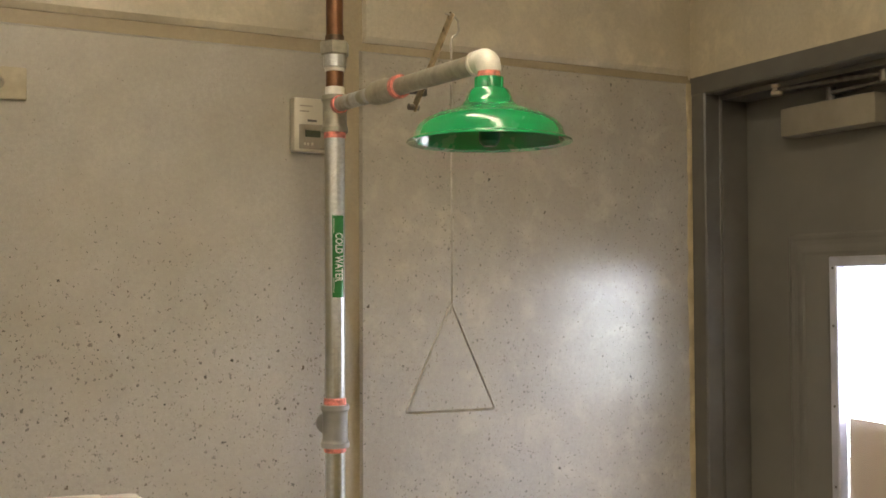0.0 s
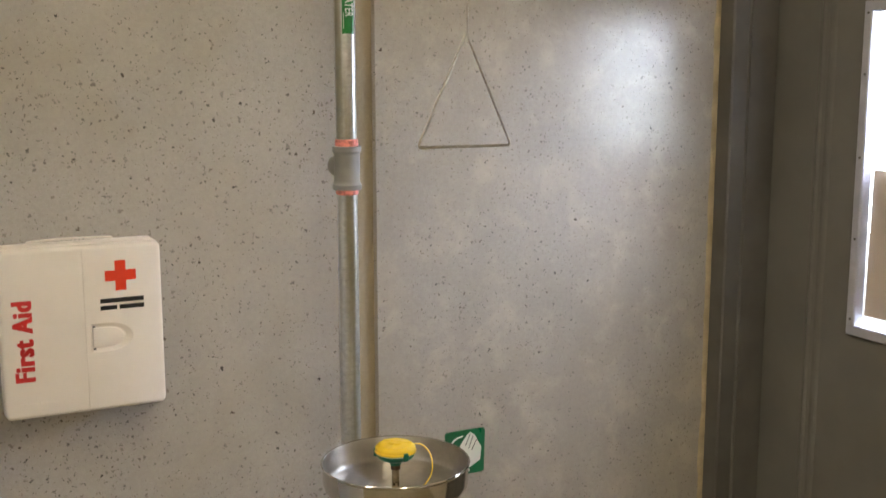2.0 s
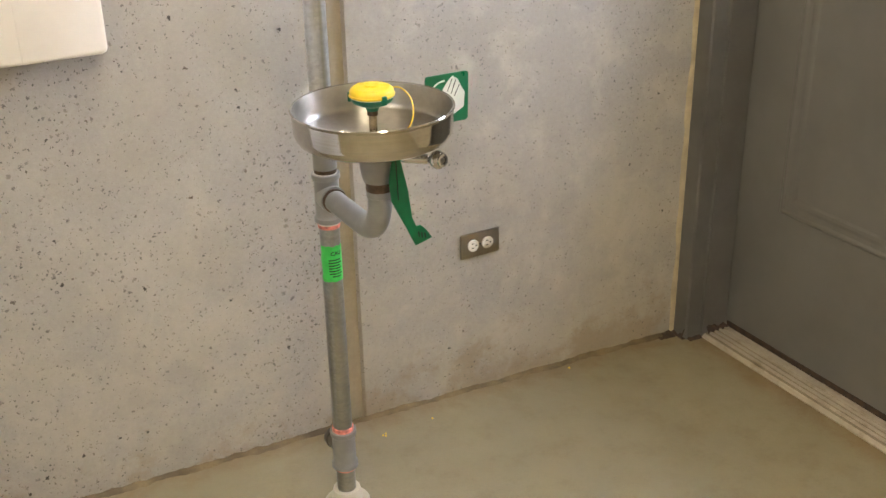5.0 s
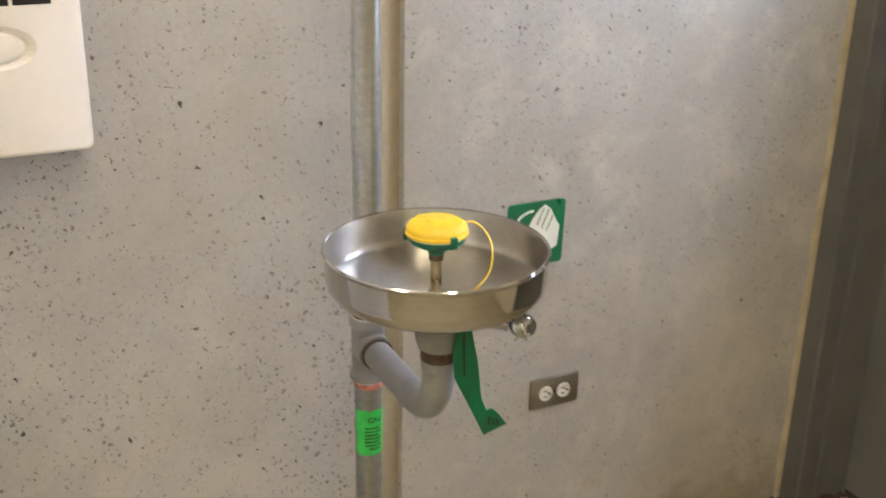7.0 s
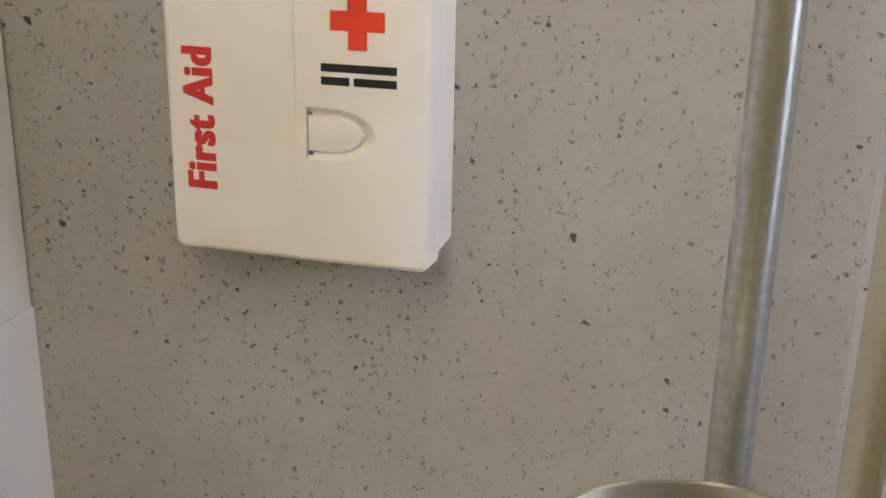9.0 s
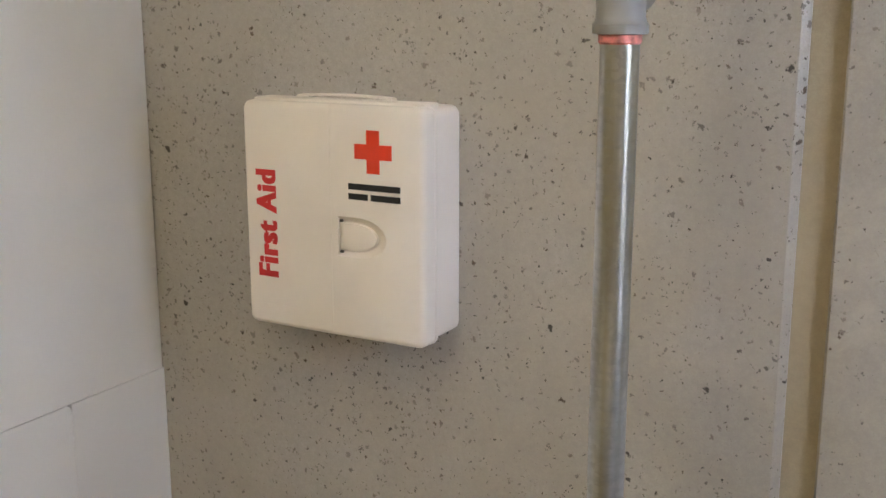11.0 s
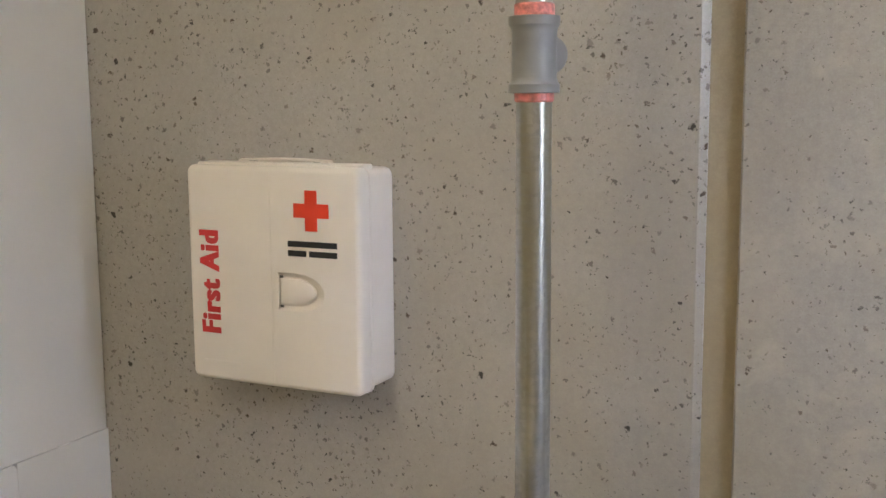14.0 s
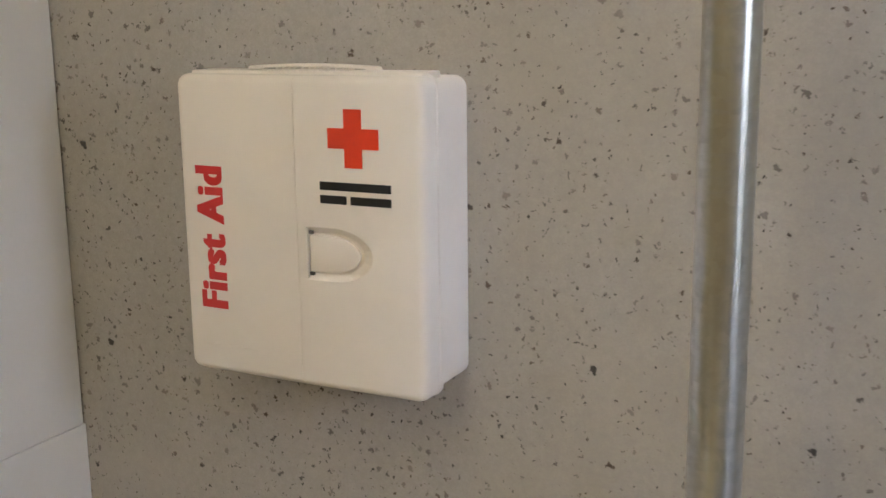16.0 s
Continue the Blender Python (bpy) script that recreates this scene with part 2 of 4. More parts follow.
M_LITE = plain("lite_frame", (0.44, 0.44, 0.50), 0.35, metal=0.3, vary=0.1, bump=0.05)
M_CLOSER = plain("closer_paint", (0.27, 0.24, 0.19), 0.4, metal=0.3, vary=0.1, bump=0.05)
M_STEEL_DARK = plain("dark_steel", (0.16, 0.15, 0.14), 0.35, metal=0.9, vary=0.25, scale=60)
M_WHITE_BOARD = plain("white_board", (0.71, 0.69, 0.645), 0.40, vary=0.04, scale=3, bump=0.03)
M_PLASTIC = plain("kit_plastic", (0.81, 0.745, 0.665), 0.36, vary=0.03, scale=9, bump=0.06, fine=900)
M_RED = plain("red_print", (0.76, 0.050, 0.016), 0.4, vary=0.08, bump=0)
M_CRIMSON = plain("crimson_print", (0.58, 0.024, 0.022), 0.4, vary=0.08, bump=0)
M_BLACK = plain("black_print", (0.012, 0.012, 0.012), 0.45, vary=0.2, bump=0)
M_GALV = galvanized("galvanized")
M_GREY = plain("grey_pipe_paint", (0.27, 0.265, 0.255), 0.45, metal=0.15, vary=0.10, scale=35, bump=0.25, fine=140)
M_CAST = plain("cast_fitting", (0.36, 0.335, 0.27), 0.45, metal=0.5, vary=0.2, scale=40, bump=0.5, fine=180)
M_LOWPIPE = galvanized("dull_galvanized", (0.36, 0.365, 0.37), 0.45, 0.34)
M_COPPER = plain("tarnished_copper", (0.15, 0.068, 0.033), 0.35, metal=0.7, vary=0.3, scale=30, bump=0.1)
M_DOPE = plain("pink_sealant", (0.72, 0.24, 0.20), 0.5, vary=0.4, scale=85, bump=0.8, fine=190)
M_TAPE = plain("white_thread_tape", (0.70, 0.66, 0.58), 0.5, vary=0.12, scale=50)
M_BRASS = plain("aged_brass", (0.34, 0.27, 0.17), 0.3, metal=0.85, vary=0.3, scale=60)
M_BRONZE = plain("dark_thread", (0.10, 0.065, 0.04), 0.5, metal=0.5, vary=0.4, scale=80, bump=0.4)
M_BOWL = brushed("stainless_steel", (0.60, 0.58, 0.55), 0.11, turned=0.5)
M_BASIN = brushed("brushed_basin", (0.52, 0.49, 0.44), 0.30, (60.0, 60.0, 60.0), 0.75)
M_CHROME = plain("chrome", (0.66, 0.66, 0.66), 0.12, metal=1.0, vary=0.05, bump=0)
M_WIRE = plain("steel_rod", (0.42, 0.39, 0.34), 0.35, metal=0.95, vary=0.15, scale=60, bump=0)
M_HEAD = plain("green_plastic", (0.004, 0.27, 0.085), 0.25, vary=0.06, scale=12, bump=0, coat=0.7)
M_GREEN = plain("green_plate", (0.004, 0.125, 0.05), 0.32, vary=0.10, scale=30, bump=0.03)
M_GREEN_DARK = plain("green_rubber", (0.008, 0.13, 0.07), 0.4, vary=0.15, scale=40, bump=0.1)
M_LABEL = plain("green_label", (0.01, 0.16, 0.03), 0.4, vary=0.12, scale=60, bump=0)
M_LIME = plain("lime_tape", (0.06, 0.62, 0.10), 0.4, vary=0.15, scale=40, bump=0.2)
M_YELLOW = plain("yellow_plastic", (0.80, 0.53, 0.02), 0.38, vary=0.06, scale=30, bump=0.05)
M_PRINT = plain("white_print", (0.72, 0.72, 0.68), 0.45, vary=0.05, bump=0)
M_CREAM = plain("cream_plastic", (0.62, 0.57, 0.46), 0.42, vary=0.05, bump=0.03)
M_TAN = plain("tan_plate_paint", (0.42, 0.36, 0.25), 0.5, vary=0.12, scale=30, bump=0.1)
M_LCD = plain("lcd", (0.07, 0.085, 0.055), 0.2, vary=0.1, bump=0)
M_PLATE = brushed("outlet_steel", (0.42, 0.38, 0.32), 0.4, (300.0, 6.0, 6.0))
M_SOCKET = plain("socket_plastic", (0.64, 0.60, 0.53), 0.35, vary=0.03, bump=0)
M_CEIL = plain("ceiling_paint", (0.62, 0.58, 0.50), 0.8, vary=0.06, scale=3)
M_ROOM = plain("room_paint", (0.50, 0.45, 0.36), 0.7, vary=0.08, scale=2)
M_BACKDROP = glowing("backdrop_glow", (0.82, 0.91, 1.0), 13.0)
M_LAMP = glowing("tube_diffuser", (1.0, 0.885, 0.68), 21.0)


def glass(name):
    m, n, l, b = nodes(name)
    plug(l, b.inputs["Base Color"], (0.97, 0.98, 0.98))
    b.inputs["Transmission Weight"].default_value, b.inputs["Roughness"].default_value, b.inputs["IOR"].default_value = 1.0, 0.01, 1.45
    return m


def paper(name):
    m, n, l, b = nodes(name)
    a = tex(n, l, "Noise", 12.0, 4)
    col = blend(n, l, a.outputs[0], (0.44, 0.35, 0.27), (0.50, 0.41, 0.32))
    plug(l, b.inputs["Base Color"], col)
    b.inputs["Roughness"].default_value = 0.8
    t = n.new("ShaderNodeBsdfTranslucent")
    l.new(col, t.inputs["Color"])
    x = n.new("ShaderNodeMixShader")
    x.inputs[0].default_value = 0.16
    l.new(b.outputs[0], x.inputs[1])
    l.new(t.outputs[0], x.inputs[2])
    l.new(x.outputs[0], n["Material Output"].inputs["Surface"])
    return m


M_PLUG = concrete("plug_mortar", (0.40, 0.375, 0.32), 0.2, 0.5)
M_GLASS = glass("window_glass")
M_PAPER = paper("brown_paper")
M_GROUND = plain("yard_gravel", (0.50, 0.48, 0.45), 0.9, vary=0.3, scale=5, bump=0.5)

# ---- mesh helpers ----
def thing(name, at, label, category, group="", kind=""):
    ob = new(name)
    ob.matrix_basis = Matrix.Translation(at)
    return tagged(ob, label, category, group, kind)


def part(name, bm, material, parent=None, label="", smooth=True):
    bmesh.ops.recalc_face_normals(bm, faces=bm.faces)
    me = bpy.data.meshes.new(name)
    if smooth:
        for f in bm.faces:
            f.smooth = True
        for e in bm.edges:
            if len(e.link_faces) == 2 and e.calc_face_angle(0.0) > 0.6:
                e.smooth = False
    bm.to_mesh(me)
    bm.free()
    me.materials.append(material)
    ob = new(name, me)
    if parent is not None:
        ob.parent = parent
        ob.matrix_parent_inverse = parent.matrix_basis.inverted()
    return tagged(ob, label)


def block(lo, hi, bevel=0.0, seg=2):
    bm = bmesh.new()
    bmesh.ops.create_cube(bm, size=1.0)
    lo, hi = Vector(lo), Vector(hi)
    for v in bm.verts:
        v.co = Vector((lo[i] + (v.co[i] + 0.5) * (hi[i] - lo[i]) for i in range(3)))
    if bevel:
        bmesh.ops.bevel(bm, geom=list(bm.edges), offset=bevel, segments=seg, profile=0.5, affect="EDGES")
    return bm


def prism(points, axis, a, b, bevel=0.0, seg=2):
    """A closed outline pushed along x, y or z from a to b. Outline: (y,z), (x,z) or (x,y)."""
    bm = bmesh.new()
    i = "xyz".index(axis)
    def at(p, h):
        c = list(p)
        c.insert(i, h)
        return Vector(c)
    f = bm.faces.new([bm.verts.new(at(p, a)) for p in points])
    g = bmesh.ops.extrude_face_region(bm, geom=[f])
    for v in g["geom"]:
        if isinstance(v, bmesh.types.BMVert):
            v.co[i] = b
    if bevel:
        bmesh.ops.bevel(bm, geom=list(bm.edges), offset=bevel, segments=seg, profile=0.5, affect="EDGES")
    return bm


def lathe(profile, at, direction=(0, 0, 1), n=32, closed=False, squash=None):
    """Turns (radius, height) pairs round an axis through at. squash: (old top, new top, scale) for the heights."""
    if squash:
        profile = [(r, squash[1] - (squash[0] - h) * squash[2]) for r, h in profile]
    bm = bmesh.new()
    q = Vector((0, 0, 1)).rotation_difference(Vector(direction).normalized())
    rings = []
    for r, h in profile:
        if r < 1e-6:
            rings.append([bm.verts.new(Vector(at) + q @ Vector((0, 0, h)))])
        else:
            rings.append([bm.verts.new(Vector(at) + q @ Vector((r * math.cos(2 * math.pi * k / n), r * math.sin(2 * math.pi * k / n), h))) for k in range(n)])
    pairs = list(zip(rings, rings[1:])) + ([(rings[-1], rings[0])] if closed else [])
    for a, b in pairs:
        for k in range(n):
            j = (k + 1) % n
            if len(a) == 1 and len(b) == 1:
                continue
            if len(a) == 1:
                bm.faces.new((a[0], b[k], b[j]))
            elif len(b) == 1:
                bm.faces.new((a[k], a[j], b[0]))
            else:
                bm.faces.new((a[k], a[j], b[j], b[k]))
    if not closed:
        for ring in (rings[0], rings[-1]):
            if len(ring) > 2:
                bm.faces.new(ring)
    return bm


def tube(points, radius, n=14, taper=None):
    """A round rod along a line of points."""
    bm = bmesh.new()
    pts = [Vector(p) for p in points]
    rings, side = [], None
    for i, p in enumerate(pts):
        d = (pts[min(i + 1, len(pts) - 1)] - pts[max(i - 1, 0)]).normalized()
        if side is None:
            side = d.orthogonal().normalized()
        side = (side - d * side.dot(d)).normalized()
        up = d.cross(side)
        r = radius if taper is None else radius * taper[i]
        rings.append([bm.verts.new(p + r * (math.cos(2 * math.pi * k / n) * side + math.sin(2 * math.pi * k / n) * up)) for k in range(n)])
    for a, b in zip(rings, rings[1:]):
        for k in range(n):
            bm.faces.new((a[k], a[(k + 1) % n], b[(k + 1) % n], b[k]))
    bm.faces.new(rings[0])
    bm.faces.new(rings[-1])
    return bm


def bend(a, corner, b, radius, steps=10):
    """Points of a line from a to b that rounds the corner."""
    a, c, b = Vector(a), Vector(corner), Vector(b)
    p, q = c + (a - c).normalized() * radius, c + (b - c).normalized() * radius
    return [a] + [(1 - s) ** 2 * p + 2 * s * (1 - s) * c + s * s * q for s in (k / steps for k in range(steps + 1))] + [b]


def merged(*bms):
    out = bmesh.new()
    for b in bms:
        me = bpy.data.meshes.new("piece")
        b.to_mesh(me)
        b.free()
        out.from_mesh(me)
        bpy.data.meshes.remove(me)
    return out


def letters(text, height, width, bold=0.0, depth=0.0003, fat=0.0):
    """Flat lettering in the xy plane, centred, stretched to that width and height."""
    cu = bpy.data.curves.new("lettering", "FONT")
    cu.body, cu.size, cu.extrude, cu.offset, cu.resolution_u, cu.space_character = text, 1.0, 0.01, bold, 4, 1.0 + bold * 1.6 + fat * 60
    ob = new("lettering", cu)
    me = bpy.data.meshes.new_from_object(ob.evaluated_get(bpy.context.evaluated_depsgraph_get()))
    bpy.data.objects.remove(ob)
    bpy.data.curves.remove(cu)
    bm = bmesh.new()
    bm.from_mesh(me)
    bpy.data.meshes.remove(me)
    for i, size in enumerate((width, height, depth)):
        lo, hi = min(v.co[i] for v in bm.verts), max(v.co[i] for v in bm.verts)
        for v in bm.verts:
            v.co[i] = ((v.co[i] - lo) / max(hi - lo, 1e-9) - 0.5) * size
    if fat:
        first = bm.verts[:] + bm.edges[:] + bm.faces[:]
        for side in (-1, 1):
            twin = bmesh.ops.duplicate(bm, geom=first)["geom"]
            for v in [g for g in twin if isinstance(g, bmesh.types.BMVert)]:
                v.co += Vector((side * fat, 0, side * 0.00012))
    return bm


def moved(bm, m):
    bm.transform(m)
    return bm


def wrapped(bm, cx, cy, radius, facing):
    """Bends a thing that lies in the xz plane (x round, y out) on to an upright pipe; facing: degrees."""
    for v in bm.verts:
        a = radians(facing) + v.co.x / radius
        r = radius + v.co.y
        v.co = Vector((cx + r * math.cos(a), cy + r * math.sin(a), v.co.z))
    return bm


def sticker(width, height, thick=0.0004, n=12, ragged=0.0):
    """A thin sheet in the xz plane, fine enough to bend."""
    bm = bmesh.new()
    rows = 10
    grid = []
    for j in range(rows + 1):
        row = []
        for i in range(n + 1):
            x, z = (i / n - 0.5) * width, (j / rows - 0.5) * height
            if ragged and i in (0, n):
                x += random.uniform(-ragged, ragged)
            if ragged and j in (0, rows):
                z += random.uniform(-ragged, ragged) * 0.5
            row.append(bm.verts.new((x, thick, z)))
        grid.append(row)
    for j in range(rows):
        for i in range(n):
            bm.faces.new((grid[j][i], grid[j][i + 1], grid[j + 1][i + 1], grid[j + 1][i]))
    return bm


def ragged_strip(along, depth_axis, face, a, b, base, size, steps, thick, seed):
    """An uneven low bead: runs along an axis from a to b, of uneven reach above base, proud of the face."""
    rnd = random.Random(seed)
    bm = bmesh.new()
    prev = None
    up = ({0, 1, 2} - {along, depth_axis}).pop()
    for k in range(steps + 1):
        s = a + (b - a) * k / steps
        reach = size * (0.6 + 0.9 * noise.noise(Vector((s * 9, seed, 0))) + 0.5 * noise.noise(Vector((s * 60, seed, 3))) + rnd.uniform(0, 0.08))
        reach = max(size * 0.15, reach)
        def at(u, d):
            c = [0, 0, 0]
            c[along], c[up], c[depth_axis] = s, u, d
            return bm.verts.new(c)
        low = base(s) if callable(base) else base
        ring = [at(low, face), at(low, face + thick), at(low + reach * 0.6, face + thick * 0.6), at(low + reach, face)]
        if prev:
            for i in range(3):
                bm.faces.new((prev[i], prev[i + 1], ring[i + 1], ring[i]))
        prev = ring
    return bm
# ---- large structure ----
WALL, EAST, CEIL = 2.378, 2.0, 3.1


def ground_level(x):
    return 0.04 - 0.036 * x


floor = part("floor", prism([(-2.6, ground_level(-2.6)), (2.06, ground_level(2.06)), (2.06, -0.25), (-2.6, -0.25)], "y", -3.0, 2.55), M_FLOOR, smooth=False)
tagged(floor, "olive-grey painted concrete floor, stained along the walls", "floor", kind="structure")


def slab(name, x0, x1, z0, z1, mat, parent, left=0.0, right=0.0, top=0.0, bottom=0.0):
    """A cast panel, its face on the wall line, with slanted arrises where it meets a joint."""
    bm = bmesh.new()
    back = WALL + 0.012
    f = [bm.verts.new(p) for p in ((x0 + left, WALL, z0 + bottom), (x1 - right, WALL, z0 + bottom), (x1 - right, WALL, z1 - top), (x0 + left, WALL, z1 - top))]
    g = [bm.verts.new(p) for p in ((x0, back - 0.004, z0), (x1, back - 0.004, z0), (x1, back - 0.004, z1), (x0, back - 0.004, z1))]
    h = [bm.verts.new((v.co.x, back, v.co.z)) for v in g]
    bm.faces.new(f)
    for a, b in ((f, g), (g, h)):
        for k in range(4):
            bm.faces.new((a[k], a[(k + 1) % 4], b[(k + 1) % 4], b[k]))
    bm.faces.new(h)
    return part(name, bm, mat, parent, smooth=False)


wall_north = part("wall_north", block((-2.6, WALL + 0.012, -0.25), (2.3, WALL + 0.22, CEIL)), M_GROOVE, smooth=False)
tagged(wall_north, "grey cast concrete wall with air voids and recessed joints", "wall", kind="structure")
slab("panel", -2.6, 0.968, -0.2, 2.346, M_WALL, wall_north, right=0.010, top=0.006)
slab("panel", 1.012, 2.02, -0.2, 2.360, M_WALL_R, wall_north, left=0.004, top=0.004)
slab("panel", -2.6, 0.968, 2.377, CEIL, M_WALL_TOP, wall_north, right=0.010, bottom=0.014)
slab("panel", 1.020, 2.02, 2.381, CEIL, M_WALL_TOP, wall_north, left=0.006, bottom=0.014)

DOOR_Y0, DOOR_Y1, HEAD = 1.239, 2.309, 2.322
wall_east = part("wall_east", merged(
    block((EAST, -3.0, 2.372), (EAST + 0.2, WALL + 0.1, CEIL)),
    block((EAST, -3.0, -0.25), (EAST + 0.2, DOOR_Y0 - 0.07, 2.372))), M_WALL_TOP, smooth=False)
tagged(wall_east, "cast concrete wall round the grey steel door", "wall", kind="structure")
tagged(part("wall_south", block((-2.6, -3.2, -0.25), (2.2, -3.0, CEIL)), M_ROOM, smooth=False), "plain painted wall closing the room", "wall", kind="structure")
tagged(part("wall_west", block((-2.8, -3.2, -0.25), (-2.6, 2.6, CEIL)), M_ROOM, smooth=False), "plain painted wall closing the room", "wall", kind="structure")
tagged(part("ceiling", block((-2.8, -3.2, CEIL), (2.3, 2.6, CEIL + 0.15)), M_CEIL, smooth=False), "plain painted ceiling", "ceiling", kind="structure")
tagged(part("ground", block((2.2, -60, -0.4), (80, 60, -0.2)), M_GROUND, smooth=False), "pale gravel yard outside the door", "ground", kind="structure")

# glowing slab, added to whiten the door glass and feed its reflections
tagged(part("backdrop", block((10.0, -14.0, -0.2), (10.2, 20.0, 3.2)), M_BACKDROP, smooth=False), "glowing bluish-white backdrop slab added beyond the yard", "backdrop", kind="structure")

# white boarded partition beside the kit
PX = -0.088
partition = part("partition", block((PX - 0.09, 1.55, -0.1), (PX - 0.012, WALL - 0.001, CEIL)), M_WHITE_BOARD, smooth=False)
tagged(partition, "white panelled partition standing against the concrete wall", "partition", kind="structure")
part("board", block((PX - 0.012, 1.55, 0.8908), (PX, WALL - 0.0035, CEIL - 0.002), 0.0008, 1), M_WHITE_BOARD, partition)
part("board", block((PX - 0.012, 2.166, 0.0), (PX + 0.001, WALL - 0.0005, 0.8902), 0.0004, 1), M_WHITE_BOARD, partition)
part("board", prism([(1.55, 0.0), (2.1655, 0.0), (2.1655, 0.874)] + [(2.1535 + 0.012 * math.cos(a), 0.8768 + 0.0130 * math.sin(a)) for a in (0.3, 0.6, 0.9, 1.2, 1.57)] + [(1.55, 0.8898)], "x", PX - 0.012, PX + 0.0006), M_WHITE_BOARD, partition)

# door frame, leaf and lite
frame_ob = thing("door_frame", (EAST, 1.8, 0), "dark grey-brown painted steel door frame", "door frame", kind="structure")
jamb = [(EAST - 0.002, WALL - 0.001), (EAST - 0.002, 2.324), (EAST + 0.002, 2.320), (2.048, 2.320), (2.050, 2.318), (2.050, DOOR_Y1 + 0.001), (2.137, DOOR_Y1 - 0.001), (2.139, DOOR_Y1 + 0.001), (2.139, 2.325), (2.2, 2.325), (2.2, WALL - 0.001)]
part("jamb", prism(jamb, "z", -0.06, 2.371), M_FRAME, frame_ob)
part("jamb", prism([(x, DOOR_Y0 + DOOR_Y1 - y) for x, y in jamb], "z", -0.06, 2.371), M_FRAME, frame_ob)
part("header", prism([(EAST - 0.0035, 2.3725), (EAST - 0.0035, 2.326), (EAST + 0.001, HEAD), (2.048, HEAD), (2.050, HEAD - 0.002), (2.050, HEAD - 0.015), (2.139, HEAD - 0.015), (2.139, HEAD), (2.2, HEAD), (2.2, 2.3725)], "y", DOOR_Y0 - 0.068, WALL - 0.0015), M_FRAME, frame_ob)

DX = 2.14
LY0, LY1, LZ0, LZ1 = 1.530, 2.012, 1.062, 1.870
door = thing("door_1", (DX, 1.8, -0.02), "dark grey-brown embossed steel door with a glass lite, closed", "door", kind="structure")
leaf = bmesh.new()
for lo, hi in (((DX, DOOR_Y0 - 0.013, -0.012), (DX + 0.045, LY0, 2.320)), ((DX, LY1, -0.012), (DX + 0.045, DOOR_Y1 + 0.013, 2.320)), ((DX, LY0, -0.012), (DX + 0.045, LY1, LZ0)), ((DX, LY0, LZ1), (DX + 0.045, LY1, 2.320))):
    leaf = merged(leaf, block(lo, hi))
bmesh.ops.remove_doubles(leaf, verts=leaf.verts, dist=1e-5)
leaf = part("leaf", leaf, M_DOOR, door, smooth=False)


def ring_profile(y0, y1, z0, z1, profile):
    """A rectangular moulding; profile: (inset, x) pairs from its outer edge in."""
    bm = bmesh.new()
    loops = [[bm.verts.new((x, y, z)) for y, z in ((y0 + i, z0 + i), (y1 - i, z0 + i), (y1 - i, z1 - i), (y0 + i, z1 - i))] for i, x in profile]
    for a, b in zip(loops, loops[1:]):
        for k in range(4):
            bm.faces.new((a[k], a[(k + 1) % 4], b[(k + 1) % 4], b[k]))
    return bm


part("moulding", ring_profile(1.390, 2.160, 0.395, 1.935, [(0, DX), (0.006, DX - 0.003), (0.012, DX - 0.003), (0.018, DX - 0.001), (0.030, DX - 0.001), (0.040, DX - 0.003), (0.048, DX - 0.003), (0.056, DX - 0.0005)]), M_DOOR, door, smooth=False)
lite = part("window_frame", ring_profile(LY0 - 0.004, LY1 + 0.004, LZ0 - 0.004, LZ1 + 0.004, [(0, DX + 0.001), (0.001, DX - 0.009), (0.004, DX - 0.011), (0.022, DX - 0.011), (0.026, DX - 0.008), (0.027, DX + 0.018)]), M_LITE, door, "pale metal lite frame", smooth=False)
for y in (LY1 - 0.010, LY0 + 0.010):
    for z in (1.10, 1.30, 1.50, 1.70, 1.845):
        part("screw", lathe([(0.0, 0.0), (0.0035, 0.0), (0.003, 0.0015), (0.0, 0.002)], (DX - 0.0108, y, z), (-1, 0, 0), 10), M_STEEL_DARK, lite)
pane = part("pane", block((DX + 0.016, LY0 + 0.018, LZ0 + 0.018), (DX + 0.022, LY1 - 0.018, LZ1 - 0.018)), M_GLASS, door, smooth=False)
pane.visible_shadow = False
sheet = part("window_paper", prism([(1.60, 1.112), (1.987, 1.108), (1.985, 1.472), (1.60, 1.463)], "x", DX + 0.0235, DX + 0.0245), M_PAPER, smooth=False)
tagged(sheet, "brown paper sheet covering the lower door glass", "paper")

closer = thing("door_closer", (2.11, 1.98, 2.2), "tan painted hydraulic door closer with steel arm", "door closer")
part("body", block((2.078, 1.818, 2.184), (DX - 0.001, 2.122, 2.257), 0.004, 2), M_CLOSER, closer)
part("arm", tube([(2.050, 2.098, 2.303), (2.066, 1.78, 2.292)], 0.006, 10), M_STEEL_DARK, closer)
part("lever", prism([(2.066, 1.775), (2.082, 1.775), (2.102, 1.975), (2.086, 1.975)], "z", 2.270, 2.280, 0.002, 1), M_STEEL_DARK, closer)
part("pivot", lathe([(0, 0), (0.012, 0), (0.012, 0.034), (0, 0.034)], (2.094, 1.965, 2.256), (0, 0, 1), 14), M_STEEL_DARK, closer)
part("shoe", lathe([(0, 0), (0.013, 0), (0.015, 0.003), (0.015, 0.009), (0.010, 0.012), (0.010, 0.020), (0.014, 0.022), (0.014, 0.028), (0, 0.028)], (2.050, 2.104, 2.288), (0, 0, 1), 16), M_ALU, closer, "worn aluminium shoe")
